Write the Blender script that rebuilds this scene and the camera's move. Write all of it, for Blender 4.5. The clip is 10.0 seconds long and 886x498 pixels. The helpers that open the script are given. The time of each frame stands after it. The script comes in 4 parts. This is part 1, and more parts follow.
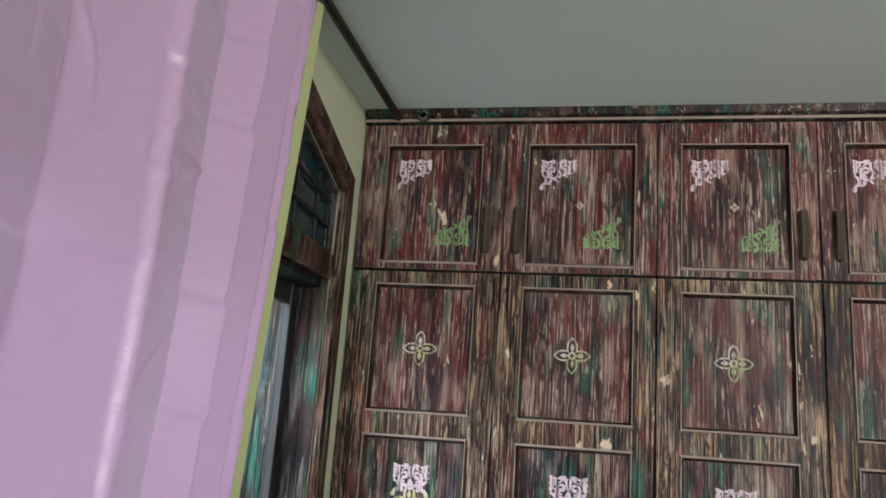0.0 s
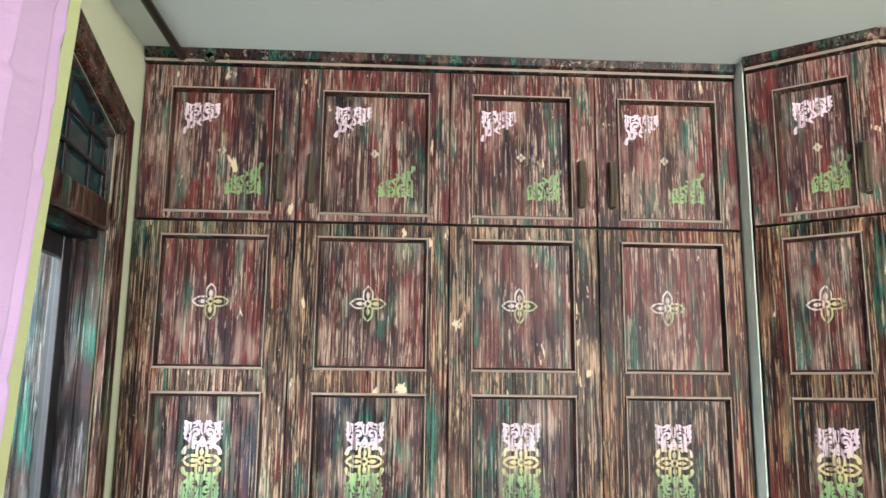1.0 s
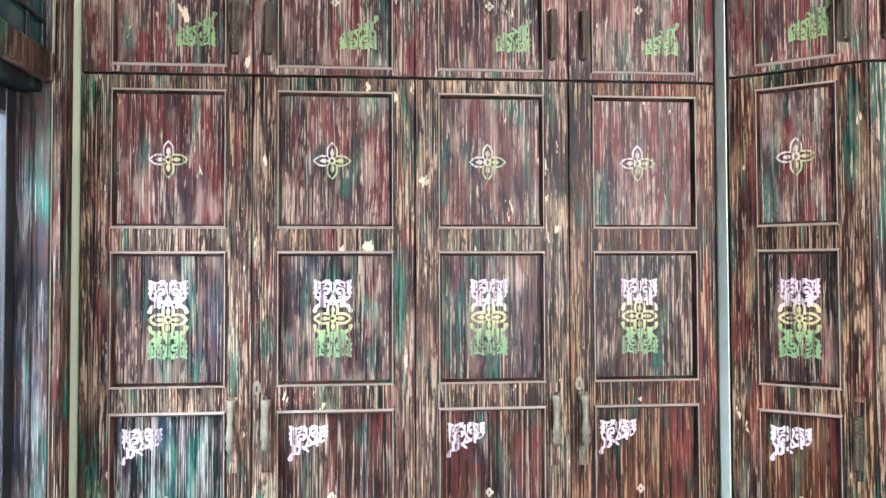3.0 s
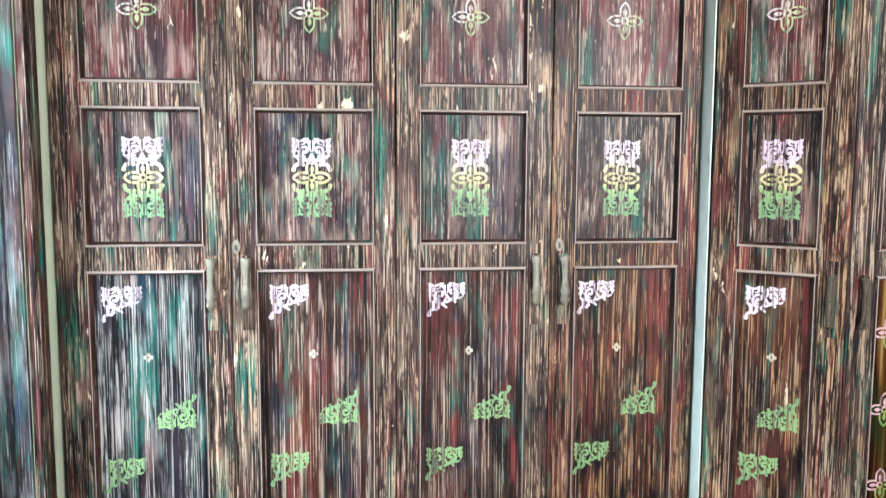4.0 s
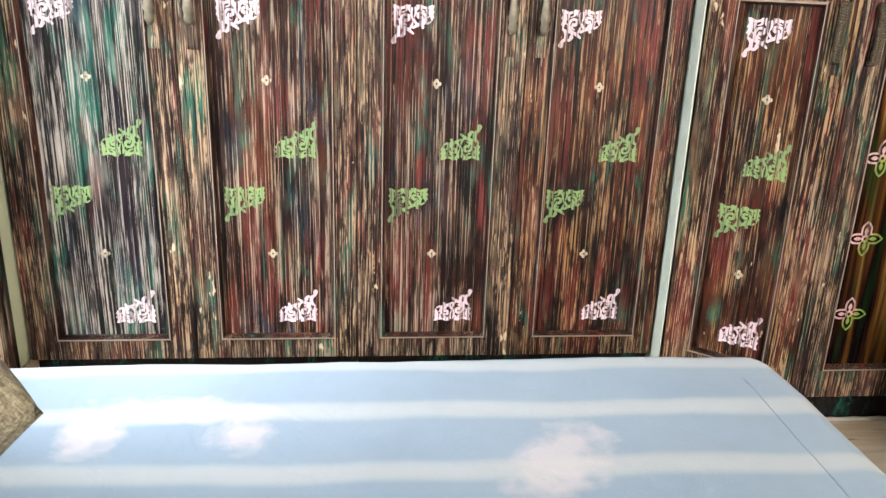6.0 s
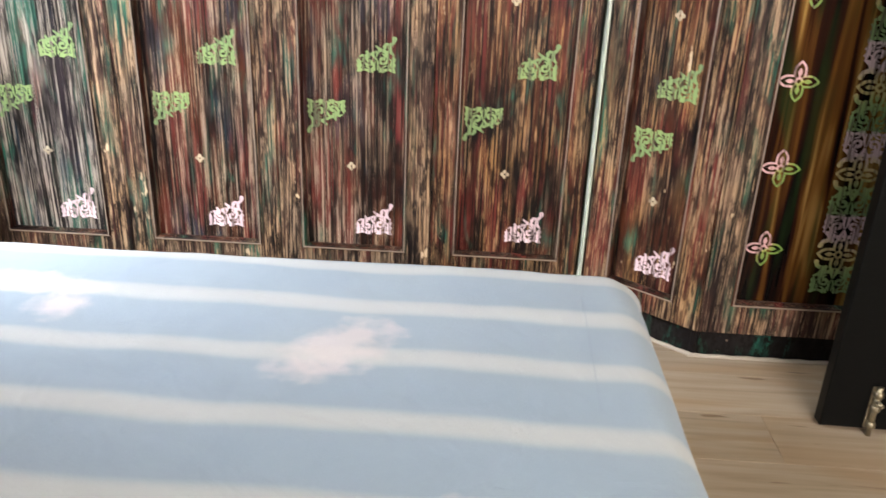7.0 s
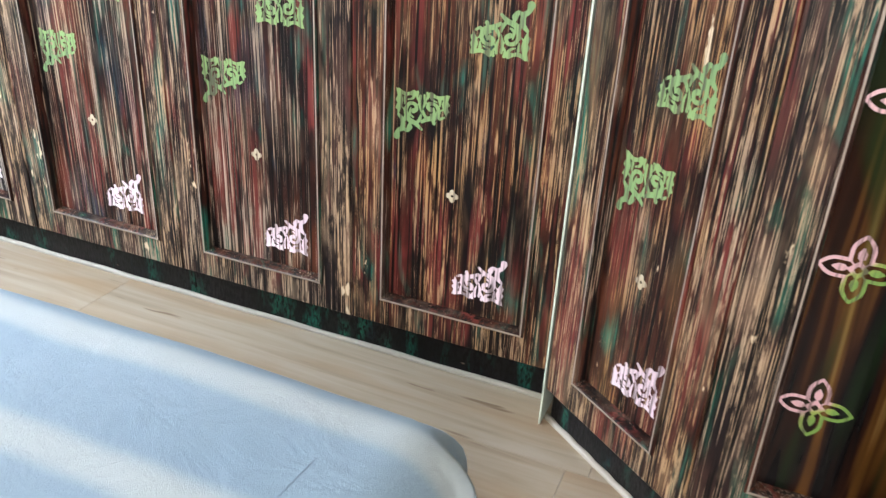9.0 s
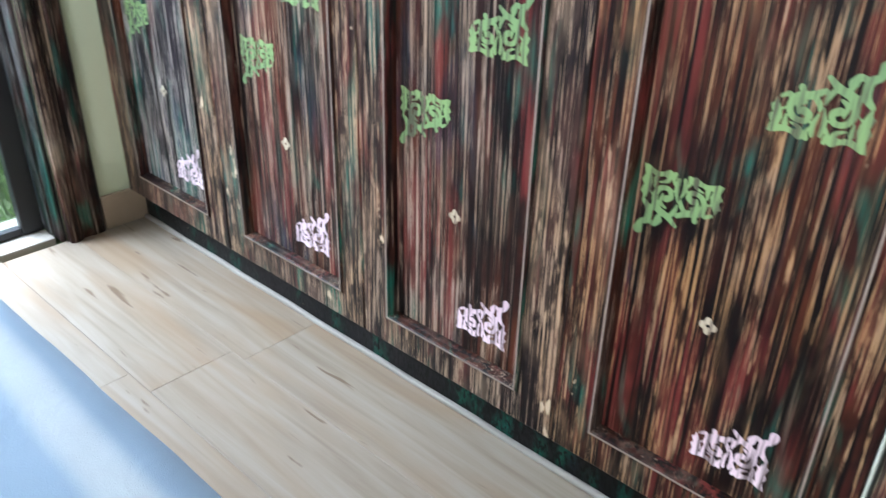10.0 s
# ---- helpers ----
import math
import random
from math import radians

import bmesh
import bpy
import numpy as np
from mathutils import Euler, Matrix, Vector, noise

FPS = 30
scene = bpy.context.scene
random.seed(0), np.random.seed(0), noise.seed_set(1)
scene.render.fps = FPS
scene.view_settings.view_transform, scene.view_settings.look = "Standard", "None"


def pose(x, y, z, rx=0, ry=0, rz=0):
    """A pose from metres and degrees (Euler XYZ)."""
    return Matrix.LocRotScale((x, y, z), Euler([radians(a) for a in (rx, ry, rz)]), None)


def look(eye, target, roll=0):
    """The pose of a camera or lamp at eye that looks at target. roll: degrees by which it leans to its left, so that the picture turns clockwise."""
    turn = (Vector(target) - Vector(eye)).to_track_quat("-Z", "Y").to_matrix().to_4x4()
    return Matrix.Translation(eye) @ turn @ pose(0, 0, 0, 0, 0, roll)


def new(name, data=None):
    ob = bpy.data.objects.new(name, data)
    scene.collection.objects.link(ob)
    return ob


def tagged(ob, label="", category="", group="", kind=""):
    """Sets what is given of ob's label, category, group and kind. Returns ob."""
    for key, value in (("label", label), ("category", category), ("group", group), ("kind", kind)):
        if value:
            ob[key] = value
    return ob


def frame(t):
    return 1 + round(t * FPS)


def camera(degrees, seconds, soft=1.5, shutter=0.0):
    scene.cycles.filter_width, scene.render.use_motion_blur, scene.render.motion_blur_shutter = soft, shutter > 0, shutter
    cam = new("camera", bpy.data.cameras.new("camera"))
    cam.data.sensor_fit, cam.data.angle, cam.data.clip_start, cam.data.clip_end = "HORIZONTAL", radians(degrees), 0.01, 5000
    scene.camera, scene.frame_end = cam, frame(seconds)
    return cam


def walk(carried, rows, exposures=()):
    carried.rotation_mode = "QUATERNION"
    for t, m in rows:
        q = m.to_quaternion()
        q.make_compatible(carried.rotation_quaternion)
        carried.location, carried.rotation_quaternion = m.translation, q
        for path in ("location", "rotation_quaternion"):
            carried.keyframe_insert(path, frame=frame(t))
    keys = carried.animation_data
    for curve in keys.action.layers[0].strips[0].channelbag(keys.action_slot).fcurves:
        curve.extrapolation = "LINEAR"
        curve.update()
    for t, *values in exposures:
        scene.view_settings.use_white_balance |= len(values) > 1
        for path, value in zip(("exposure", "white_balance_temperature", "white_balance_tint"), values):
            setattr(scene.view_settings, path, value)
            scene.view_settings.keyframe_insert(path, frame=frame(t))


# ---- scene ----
cam = camera(57.8, 10.0, 1.4, 0.16)
PATH = [
    (0, (0.163, 0.094, 1.577), (-0.247, 1.995, 2.043), 4.2),
    (0.5, (0.153, 0.107, 1.59), (0.008, 2.072, 1.934), 2.1),
    (1, (0.159, 0.111, 1.582), (0.258, 2.076, 1.943), 0.6),
    (1.5, (0.167, 0.127, 1.574), (0.358, 2.089, 1.912), -0.1),
    (2, (0.171, 0.136, 1.57), (0.357, 2.105, 1.864), -0.3),
    (3.3, (0.176, 0.171, 1.493), (0.348, 2.164, 1.481), -0.1),
    (3.5, (0.164, 0.175, 1.467), (0.356, 2.165, 1.414), 0.1),
    (4, (0.172, 0.186, 1.428), (0.396, 2.163, 1.225), 0.2),
    (4.5, (0.183, 0.208, 1.343), (0.408, 2.159, 0.967), 1.6),
    (5, (0.22, 0.249, 1.269), (0.428, 2.174, 0.767), 2.2),
    (5.5, (0.259, 0.292, 1.201), (0.467, 2.186, 0.594), 1.9),
    (5.7, (0.274, 0.306, 1.182), (0.518, 2.194, 0.568), 1.3),
    (6.8, (0.704, 0.251, 1.178), (0.634, 2.084, 0.38), 3.3),
    (7, (0.882, 0.238, 1.117), (0.803, 2.076, 0.333), 2.3),
    (7.5, (1.186, 0.25, 1.046), (1.106, 2.086, 0.257), 2.2),
    (8, (1.355, 0.462, 0.975), (0.931, 2.266, 0.224), 2.0),
    (8.5, (1.457, 0.836, 0.996), (0.921, 2.562, 0.141), 3.3),
    (8.7, (1.498, 0.980, 1.020), (0.906, 2.680, 0.148), 5.3),
    (9, (1.482, 1.150, 0.999), (0.807, 2.812, 0.114), 3.2),
    (9.5, (1.379, 1.416, 0.974), (0.532, 2.971, 0.043), 0.1),
    (10, (1.288, 1.594, 0.997), (0.108, 2.888, 0.032), 1.4),
]
EXPOSURES = [(0, -0.80, 6400, 12), (0.5, -0.10, 6500, 9), (1, 0.16, 6450, 12), (2, 0.32, 6200, 17), (3.4, 0.44, 5800, 13), (4, 0.48, 5800, 11), (4.6, 0.30, 5500, 7), (5.5, 0.18, 6550, 13), (7, 0.19, 7300, 20), (8.5, 0.24, 7000, 19), (9.2, 0.31, 6100, 12), (10, 0.10, 5750, 13)]
walk(cam, [(t, look(eye, target, roll)) for t, eye, target, roll in PATH], EXPOSURES)

# ---- light ----
world = bpy.data.worlds.new("daylight")
world.use_nodes = True
scene.world = world
wn = world.node_tree
sky = wn.nodes.new("ShaderNodeTexSky")
sky.sky_type, sky.sun_disc = "NISHITA", False
sky.sun_elevation, sky.sun_rotation = radians(45), radians(117)
wn.links.new(sky.outputs[0], wn.nodes["Background"].inputs[0])
wn.nodes["Background"].inputs[1].default_value = 0.15
sun = new("sun", bpy.data.lights.new("sun", "SUN"))
sun.data.energy, sun.data.angle, sun.data.color = 2.5, radians(0.5), (1, 0.95, 0.88)
sun.matrix_world = look((5, -3, 9), (-3, 1, 0))


def window_light(name, m, w, h, watts, color, spread=180):
    lamp = new(name, bpy.data.lights.new(name, "AREA"))
    lamp.data.shape, lamp.data.size, lamp.data.size_y = "RECTANGLE", w, h
    lamp.data.energy, lamp.data.color = watts, color
    lamp.data.spread = radians(spread)
    lamp.matrix_world = m


# daylight in the opening of an assumed, unseen rear window and behind the curtain of the garden door
# tipped up and narrowed to brighten the upper right doors
window_light("unseen_window_light", look((1.85, -1.66, 1.95), (1.45, 2.46, 2.75)), 1.6, 1.1, 112, (1.0, 0.975, 0.94), 125)
window_light("garden_door_light", look((-0.80, 1.15, 1.35), (2.0, 1.7, 1.7)), 1.0, 1.9, 12, (0.80, 0.92, 1.0))
# added lamp high outside, out of view, standing in for more sky light
window_light("garden_sky_light", look((-1.75, 1.55, 2.7), (0.1, 2.0, 0.0)), 2.6, 2.0, 470, (0.80, 0.91, 1.0))


# ---- materials ----
def mat(name):
    m = bpy.data.materials.new(name)
    m.use_nodes = True
    return m, m.node_tree, m.node_tree.nodes["Principled BSDF"]


def node(t, kind, **sets):
    n = t.nodes.new(kind)
    for k, v in sets.items():
        n.inputs[k].default_value = v
    return n


def place(t, scale, shift=(0, 0, 0), rot=(0, 0, 0), source="world"):
    """Texture coordinates in metres, scaled per axis."""
    if source == "world":
        out = t.nodes.new("ShaderNodeNewGeometry").outputs["Position"]
    else:
        out = t.nodes.new("ShaderNodeTexCoord").outputs[source]
    mp = t.nodes.new("ShaderNodeMapping")
    mp.inputs["Scale"].default_value, mp.inputs["Location"].default_value = scale, shift
    mp.inputs["Rotation"].default_value = rot
    t.links.new(out, mp.inputs["Vector"])
    return mp.outputs[0]


def noise_at(t, vec, scale=1.0, detail=3.0, rough=0.55, warp=0.0):
    n = node(t, "ShaderNodeTexNoise", Scale=scale, Detail=detail, Roughness=rough, Distortion=warp)
    t.links.new(vec, n.inputs["Vector"])
    return n.outputs["Fac"]


def ramp(t, fac, stops, mode="LINEAR"):
    r = t.nodes.new("ShaderNodeValToRGB")
    r.color_ramp.interpolation = mode
    e = r.color_ramp.elements
    while len(e) < len(stops):
        e.new(0.5)
    for el, (p, c) in zip(e, stops):
        el.position = p
        el.color = (*c, 1) if len(c) == 3 else (c[0], c[0], c[0], 1)
    t.links.new(fac, r.inputs[0])
    return r.outputs[0]


def mix(t, fac, a, b, mode="MIX"):
    m = t.nodes.new("ShaderNodeMix")
    m.data_type, m.blend_type = "RGBA", mode
    for sock, v in ((m.inputs[0], fac), (m.inputs[6], a), (m.inputs[7], b)):
        if isinstance(v, bpy.types.NodeSocket):
            t.links.new(v, sock)
        elif isinstance(v, tuple):
            sock.default_value = (*v, 1)
        else:
            sock.default_value = v
    return m.outputs[2]


def maths(t, op, a, b=0.0):
    m = t.nodes.new("ShaderNodeMath")
    m.operation = op
    for sock, v in ((m.inputs[0], a), (m.inputs[1], b)):
        if isinstance(v, bpy.types.NodeSocket):
            t.links.new(v, sock)
        else:
            sock.default_value = v
    return m.outputs[0]


def bump(t, b, height, strength=0.3, distance=0.002):
    n = node(t, "ShaderNodeBump", Strength=strength, Distance=distance)
    t.links.new(height, n.inputs["Height"])
    t.links.new(n.outputs[0], b.inputs["Normal"])


def painted_wood(name, seed, ground, red=0.0, teal=0.0, blue=-0.2, comb=0.0, bare=0.75, wipe=0.4, chips=0.0, along=4.0, ink=0.97, tint=(0.52, 0.37, 0.25), spread=265.0):
    """Layered paint washes combed back along the grain.
    ground: three washes from dark to light; red, teal, blue: how far those washes reach; comb, bare: how many streaks and how bare;
    wipe: soft dragged tan; chips: flaked spots; along: how short the streaks break; ink: depth of the dark grain."""
    m, t, b = mat(name)
    sx, sy, sz = seed
    big = noise_at(t, place(t, (8, 8, 3.6), seed), 1, 4, 0.6, 0.5)
    col = ramp(t, big, [(0.36, ground[0]), (0.48, ground[1]), (0.64, ground[2])])
    fine = noise_at(t, place(t, (230, 230, along), seed), 1, 2, 0.55)
    drag = ramp(t, fine, [(0.38, (0.45,)), (0.56, (1,))])
    # soft clouds of colour, dragged along the grain
    for reach, scale, off, lo, hi, strength in ((red, (15, 15, 3.4), 3, (0.120, 0.018, 0.014), (0.175, 0.034, 0.032), 0.85), (teal, (17, 17, 3.8), 11, (0.008, 0.110, 0.100), (0.015, 0.140, 0.072), 0.88), (blue, (12, 12, 3.4), 23, (0.008, 0.018, 0.042), (0.010, 0.045, 0.065), 0.8)):
        n = noise_at(t, place(t, scale, (off + sx, off * 0.7 + sy, sz)), 1, 3, 0.55, 0.5)
        shade = mix(t, noise_at(t, place(t, (5, 5, 4), (off, 2, 5)), 1, 2), lo, hi)
        col = mix(t, maths(t, "MULTIPLY", ramp(t, n, [(0.55 - reach, (0,)), (0.69 - reach, (strength,))]), drag), col, shade)
    # dark grain in the hollows
    pore = noise_at(t, place(t, (115, 115, along * 0.8), (1 + sx, 2, 3 + sz)), 1, 3, 0.6)
    col = mix(t, ramp(t, pore, [(0.43, (ink,)), (0.52, (0,))]), col, (0.004, 0.003, 0.003))
    # soft wiped tan
    soft = noise_at(t, place(t, (24, 24, 5.5), (6 + sx, sy, 2)), 1, 3, 0.55, 0.3)
    tan = mix(t, ramp(t, noise_at(t, place(t, (13, 13, 5), (5, 5, 1 + sy)), 1, 3), [(0.38, (0,)), (0.62, (1,))]), tint, tuple(0.72 * v + 0.09 for v in tint))
    col = mix(t, maths(t, "MULTIPLY", maths(t, "MULTIPLY", ramp(t, soft, [(0.53, (0,)), (0.68, (1,))]), drag), wipe * 0.75), col, tan)
    # combed streaks, thicker and thinner by zone, broken where the paint held
    zone = noise_at(t, place(t, (9, 9, 4.5), (2 + sx, 9, sz)), 1, 3, 0.6)
    push = maths(t, "ADD", maths(t, "MULTIPLY", maths(t, "SUBTRACT", zone, 0.5), 0.34), comb)
    hold = ramp(t, noise_at(t, place(t, (110, 110, along * 5.0), (4 + sx, 4, 9 + sz)), 1, 3, 0.6), [(0.40, (0.10,)), (0.52, (1,))])
    # thin wandering lines
    n = noise_at(t, place(t, (spread * 0.5, spread * 0.5, along * 0.6), (7.3 + sx, sy, sz)), 1, 2, 0.45, 0.0)
    off = maths(t, "SUBTRACT", maths(t, "ABSOLUTE", maths(t, "SUBTRACT", n, 0.5)), maths(t, "MULTIPLY", maths(t, "ADD", push, 0.055), 0.30))
    col = mix(t, maths(t, "MULTIPLY", maths(t, "MULTIPLY", ramp(t, off, [(0.0, (1,)), (0.008, (0,))]), hold), bare), col, tan)
    # broader rubbed streaks
    n = noise_at(t, place(t, (spread, spread, along), (17.1 + sx, sy, sz)), 1, 1, 0.5, 0.0)
    line = ramp(t, maths(t, "ADD", n, push), [(0.625, (0,)), (0.665, (1,))])
    col = mix(t, maths(t, "MULTIPLY", maths(t, "MULTIPLY", line, hold), bare), col, tan)
    # flaked chips down to the cream undercoat
    if chips:
        flake = noise_at(t, place(t, (27, 27, 9), (8 + sx, 3, 4 + sz)), 1, 4, 0.6, 0.2)
        col = mix(t, maths(t, "MULTIPLY", ramp(t, flake, [(0.715 - chips, (0,)), (0.735 - chips, (0.9,))]), ramp(t, fine, [(0.30, (0.4,)), (0.42, (1,))])), col, (0.64, 0.50, 0.34))
    t.links.new(col, b.inputs["Base Color"])
    t.links.new(ramp(t, fine, [(0.4, (0.40,)), (0.65, (0.56,))]), b.inputs["Roughness"])
    b.inputs["Specular IOR Level"].default_value = 0.17
    bump(t, b, maths(t, "ADD", maths(t, "MULTIPLY", fine, 0.6), pore), 0.40, 0.0022)
    return m


MAUVE = ((0.017, 0.011, 0.015), (0.052, 0.025, 0.027), (0.105, 0.048, 0.042))
UMBER = ((0.009, 0.006, 0.007), (0.028, 0.014, 0.012), (0.062, 0.031, 0.024))
SLATE = ((0.004, 0.004, 0.007), (0.008, 0.006, 0.010), (0.019, 0.013, 0.017))
RUST = ((0.006, 0.003, 0.003), (0.024, 0.007, 0.005), (0.066, 0.019, 0.009))
SOOT = ((0.004, 0.004, 0.005), (0.008, 0.007, 0.008), (0.016, 0.013, 0.013))
WOOD = [painted_wood("painted_wood_a", (0, 0, 0), UMBER, 0.01, 0.0, -0.12, 0.01, 0.64, 0.30, 0.030, tint=(0.51, 0.335, 0.20)), painted_wood("painted_wood_b", (4.3, 2.1, 1.7), UMBER, 0.03, 0.01, -0.10, 0.02, 0.64, 0.30, 0.045, tint=(0.51, 0.335, 0.20)),
        painted_wood("painted_wood_c", (9.1, 6.4, 3.3), RUST, 0.04, -0.03, -0.2, 0.0, 0.62, 0.30, 0.01, tint=(0.50, 0.295, 0.14))]
# worn paint, with a lighter ground in place of brighter light higher up
WORN_LIT = [painted_wood("worn_lit_loft_wood_a", (5.1, 7.4, 3.9), MAUVE, 0.09, 0.0, -0.14, -0.01, 0.66, 0.50, 0.045, along=5.0, ink=0.62, tint=(0.52, 0.37, 0.27)), painted_wood("worn_lit_loft_wood_b", (7.7, 1.4, 8.3), MAUVE, 0.10, 0.01, -0.14, -0.01, 0.66, 0.50, 0.03, along=5.0, ink=0.62, tint=(0.52, 0.37, 0.27))]
# dark combed paint, deepened in place of dimmer light lower down
COMBED = [painted_wood("combed_panel_a", (3.3, 9.4, 1.2), SLATE, -0.04, 0.05, 0.03, 0.015, 0.66, 0.30, along=2.0, tint=(0.44, 0.375, 0.32)), painted_wood("combed_panel_b", (8.3, 2.4, 5.2), RUST, 0.05, 0.0, 0.0, -0.01, 0.58, 0.10, along=2.2, tint=(0.46, 0.325, 0.22)),
          painted_wood("combed_panel_c", (2.3, 5.4, 9.2), RUST, 0.06, -0.02, -0.08, -0.015, 0.60, 0.15, 0.015, along=3.0, tint=(0.47, 0.265, 0.115))]
MIDROW = [painted_wood("lace_panel_a", (1.3, 3.4, 6.2), MAUVE, -0.03, 0.03, 0.02, -0.01, 0.58, 0.40, along=4.0), painted_wood("lace_panel_b", (6.3, 1.4, 0.2), UMBER, 0.0, 0.01, -0.05, 0.0, 0.58, 0.50, along=4.0)]
PALE = painted_wood("pale_rubbed_wood", (4.9, 8.1, 2.7), RUST, 0.04, 0.0, -0.2, 0.02, 0.64, 0.30, 0.03, tint=(0.50, 0.315, 0.165))
# shade under the ceiling is put into the dark cornice paint
CORNICE = painted_wood("cornice_paint", (2.9, 4.1, 8.7), UMBER, -0.02, 0.03, -0.2, -0.06, 0.45, 0.25, 0.015, along=30, spread=60)
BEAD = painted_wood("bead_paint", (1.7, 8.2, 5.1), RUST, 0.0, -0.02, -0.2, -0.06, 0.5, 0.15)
PLINTH = painted_wood("plinth_wood", (2.7, 1.2, 6.1), SOOT, -0.15, 0.0, -0.1, -0.14, 0.4, 0.0, spread=30, along=60)
# jamb paint is darkened in place of shade from an overhang not built
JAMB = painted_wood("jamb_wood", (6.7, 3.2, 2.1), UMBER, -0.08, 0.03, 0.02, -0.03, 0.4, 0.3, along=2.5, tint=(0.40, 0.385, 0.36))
CASING = painted_wood("casing_wood", (12.7, 3.2, 9.1), RUST, 0.0, -0.03, -0.2, -0.03, 0.6, 0.25, along=2.5)


def brushed_panel():
    """Dark panel with long blurred ochre and green brush strokes."""
    m, t, b = mat("brushed_panel")
    n = noise_at(t, place(t, (27, 27, 1.4)), 1, 2, 0.5, 0.5)
    g = noise_at(t, place(t, (20, 20, 2.0), (4, 4, 4)), 1, 2, 0.5, 0.4)
    col = ramp(t, n, [(0.38, (0.004, 0.003, 0.003)), (0.49, (0.020, 0.007, 0.004)), (0.58, (0.085, 0.036, 0.009)), (0.70, (0.30, 0.19, 0.06))])
    col = mix(t, ramp(t, g, [(0.53, (0,)), (0.66, (0.6,))]), col, (0.010, 0.026, 0.008))
    t.links.new(col, b.inputs["Base Color"])
    b.inputs["Roughness"].default_value, b.inputs["Specular IOR Level"].default_value = 0.17, 0.12
    bump(t, b, noise_at(t, place(t, (120, 120, 4)), 1, 3), 0.25, 0.0012)
    return m


BRUSHED = brushed_panel()


def plain(name, c, rough=0.5, metal=0.0, vary=0.12, scale=60.0, relief=0.1):
    m, t, b = mat(name)
    n = noise_at(t, place(t, (scale, scale, scale)), 1, 4)
    g = noise_at(t, place(t, (3, 3, 3)), 1, 3)
    lo, hi = tuple(x * (1 - vary) for x in c), tuple(min(1, x * (1 + vary)) for x in c)
    col = mix(t, maths(t, "ADD", maths(t, "MULTIPLY", n, 0.5), maths(t, "MULTIPLY", g, 0.5)), lo, hi)
    t.links.new(col, b.inputs["Base Color"])
    b.inputs["Roughness"].default_value, b.inputs["Metallic"].default_value = rough, metal
    if relief:
        bump(t, b, n, relief, 0.001)
    return m


WALL = plain("cream_green_wall", (0.54, 0.57, 0.39), 0.8, 0, 0.04, 90, 0.12)
CEILING = plain("pale_green_ceiling", (0.60, 0.67, 0.61), 0.85, 0, 0.03, 70, 0.1)
ROOMWALL = plain("room_wall", (0.66, 0.66, 0.58), 0.85, 0, 0.05, 70, 0.1)
# rubbed paint and caught light together in one pale colour, for crests
CREST = plain("rubbed_lit_crest", (0.27, 0.21, 0.17), 0.55, 0, 0.6, 22, 0.2)
POST = plain("pale_green_paint", (0.54, 0.60, 0.51), 0.5, 0, 0.08, 120, 0.1)
BLACK = plain("black_door_paint", (0.0022, 0.0026, 0.0026), 0.42, 0, 0.3, 40, 0.08)
BLACK.node_tree.nodes["Principled BSDF"].inputs["Specular IOR Level"].default_value = 0.11
IRON = plain("black_metal", (0.012, 0.012, 0.013), 0.4, 0.0, 0.2, 90, 0.1)
BRONZE = plain("dark_bronze", (0.085, 0.068, 0.046), 0.42, 0.5, 0.4, 220, 0.4)
STEEL = plain("worn_brass", (0.30, 0.265, 0.19), 0.36, 0.9, 0.25, 150, 0.2)
PEWTER = plain("pewter", (0.19, 0.165, 0.12), 0.5, 0.3, 1.0, 60, 0.4)
CAULK = plain("beige_sealant", (0.37, 0.33, 0.28), 0.6, 0, 0.1, 90, 0.2)
SKIRT = plain("beige_skirting_tile", (0.40, 0.30, 0.21), 0.45, 0, 0.15, 40, 0.1)
BEDWOOD = plain("dark_bed_wood", (0.012, 0.008, 0.007), 0.35, 0, 0.4, 50, 0.15)
CONCRETE = plain("weathered_render", (0.50, 0.48, 0.45), 0.9, 0, 0.3, 14, 0.4)
RODMAT = plain("dark_rod", (0.018, 0.014, 0.012), 0.35, 0.3, 0.2, 90, 0.05)


def stencil(name, stops, axis):
    """Sprayed stencil paint: colour runs along the motif, thin enough to break up on the grain."""
    m, t, b = mat(name)
    tc = t.nodes.new("ShaderNodeTexCoord")
    sp = t.nodes.new("ShaderNodeSeparateXYZ")
    t.links.new(tc.outputs["Generated"], sp.inputs[0])
    if axis == "z":
        f = sp.outputs["Z"]
    else:
        f = maths(t, "ADD", maths(t, "MULTIPLY", sp.outputs["Z"], 0.5), maths(t, "MULTIPLY", maths(t, "SUBTRACT", 1.0, sp.outputs["X"]), 0.5))
    f = maths(t, "ADD", f, maths(t, "MULTIPLY", maths(t, "SUBTRACT", noise_at(t, place(t, (30, 30, 22)), 1, 2), 0.5), 0.30))
    col = ramp(t, f, stops)
    thin = noise_at(t, place(t, (160, 160, 8)), 1, 3)
    col = mix(t, ramp(t, thin, [(0.38, (0.85,)), (0.52, (0,))]), col, (0.05, 0.033, 0.028))
    t.links.new(col, b.inputs["Base Color"])
    b.inputs["Roughness"].default_value = 0.55
    return m


PINK, GREEN, YELLOW = (0.60, 0.46, 0.52), (0.15, 0.27, 0.11), (0.50, 0.42, 0.18)
S_PINK = stencil("stencil_pink", [(0.0, PINK), (1.0, (0.78, 0.62, 0.68))], "z")
S_GREEN = stencil("stencil_green", [(0.0, GREEN), (1.0, (0.21, 0.33, 0.12))], "z")
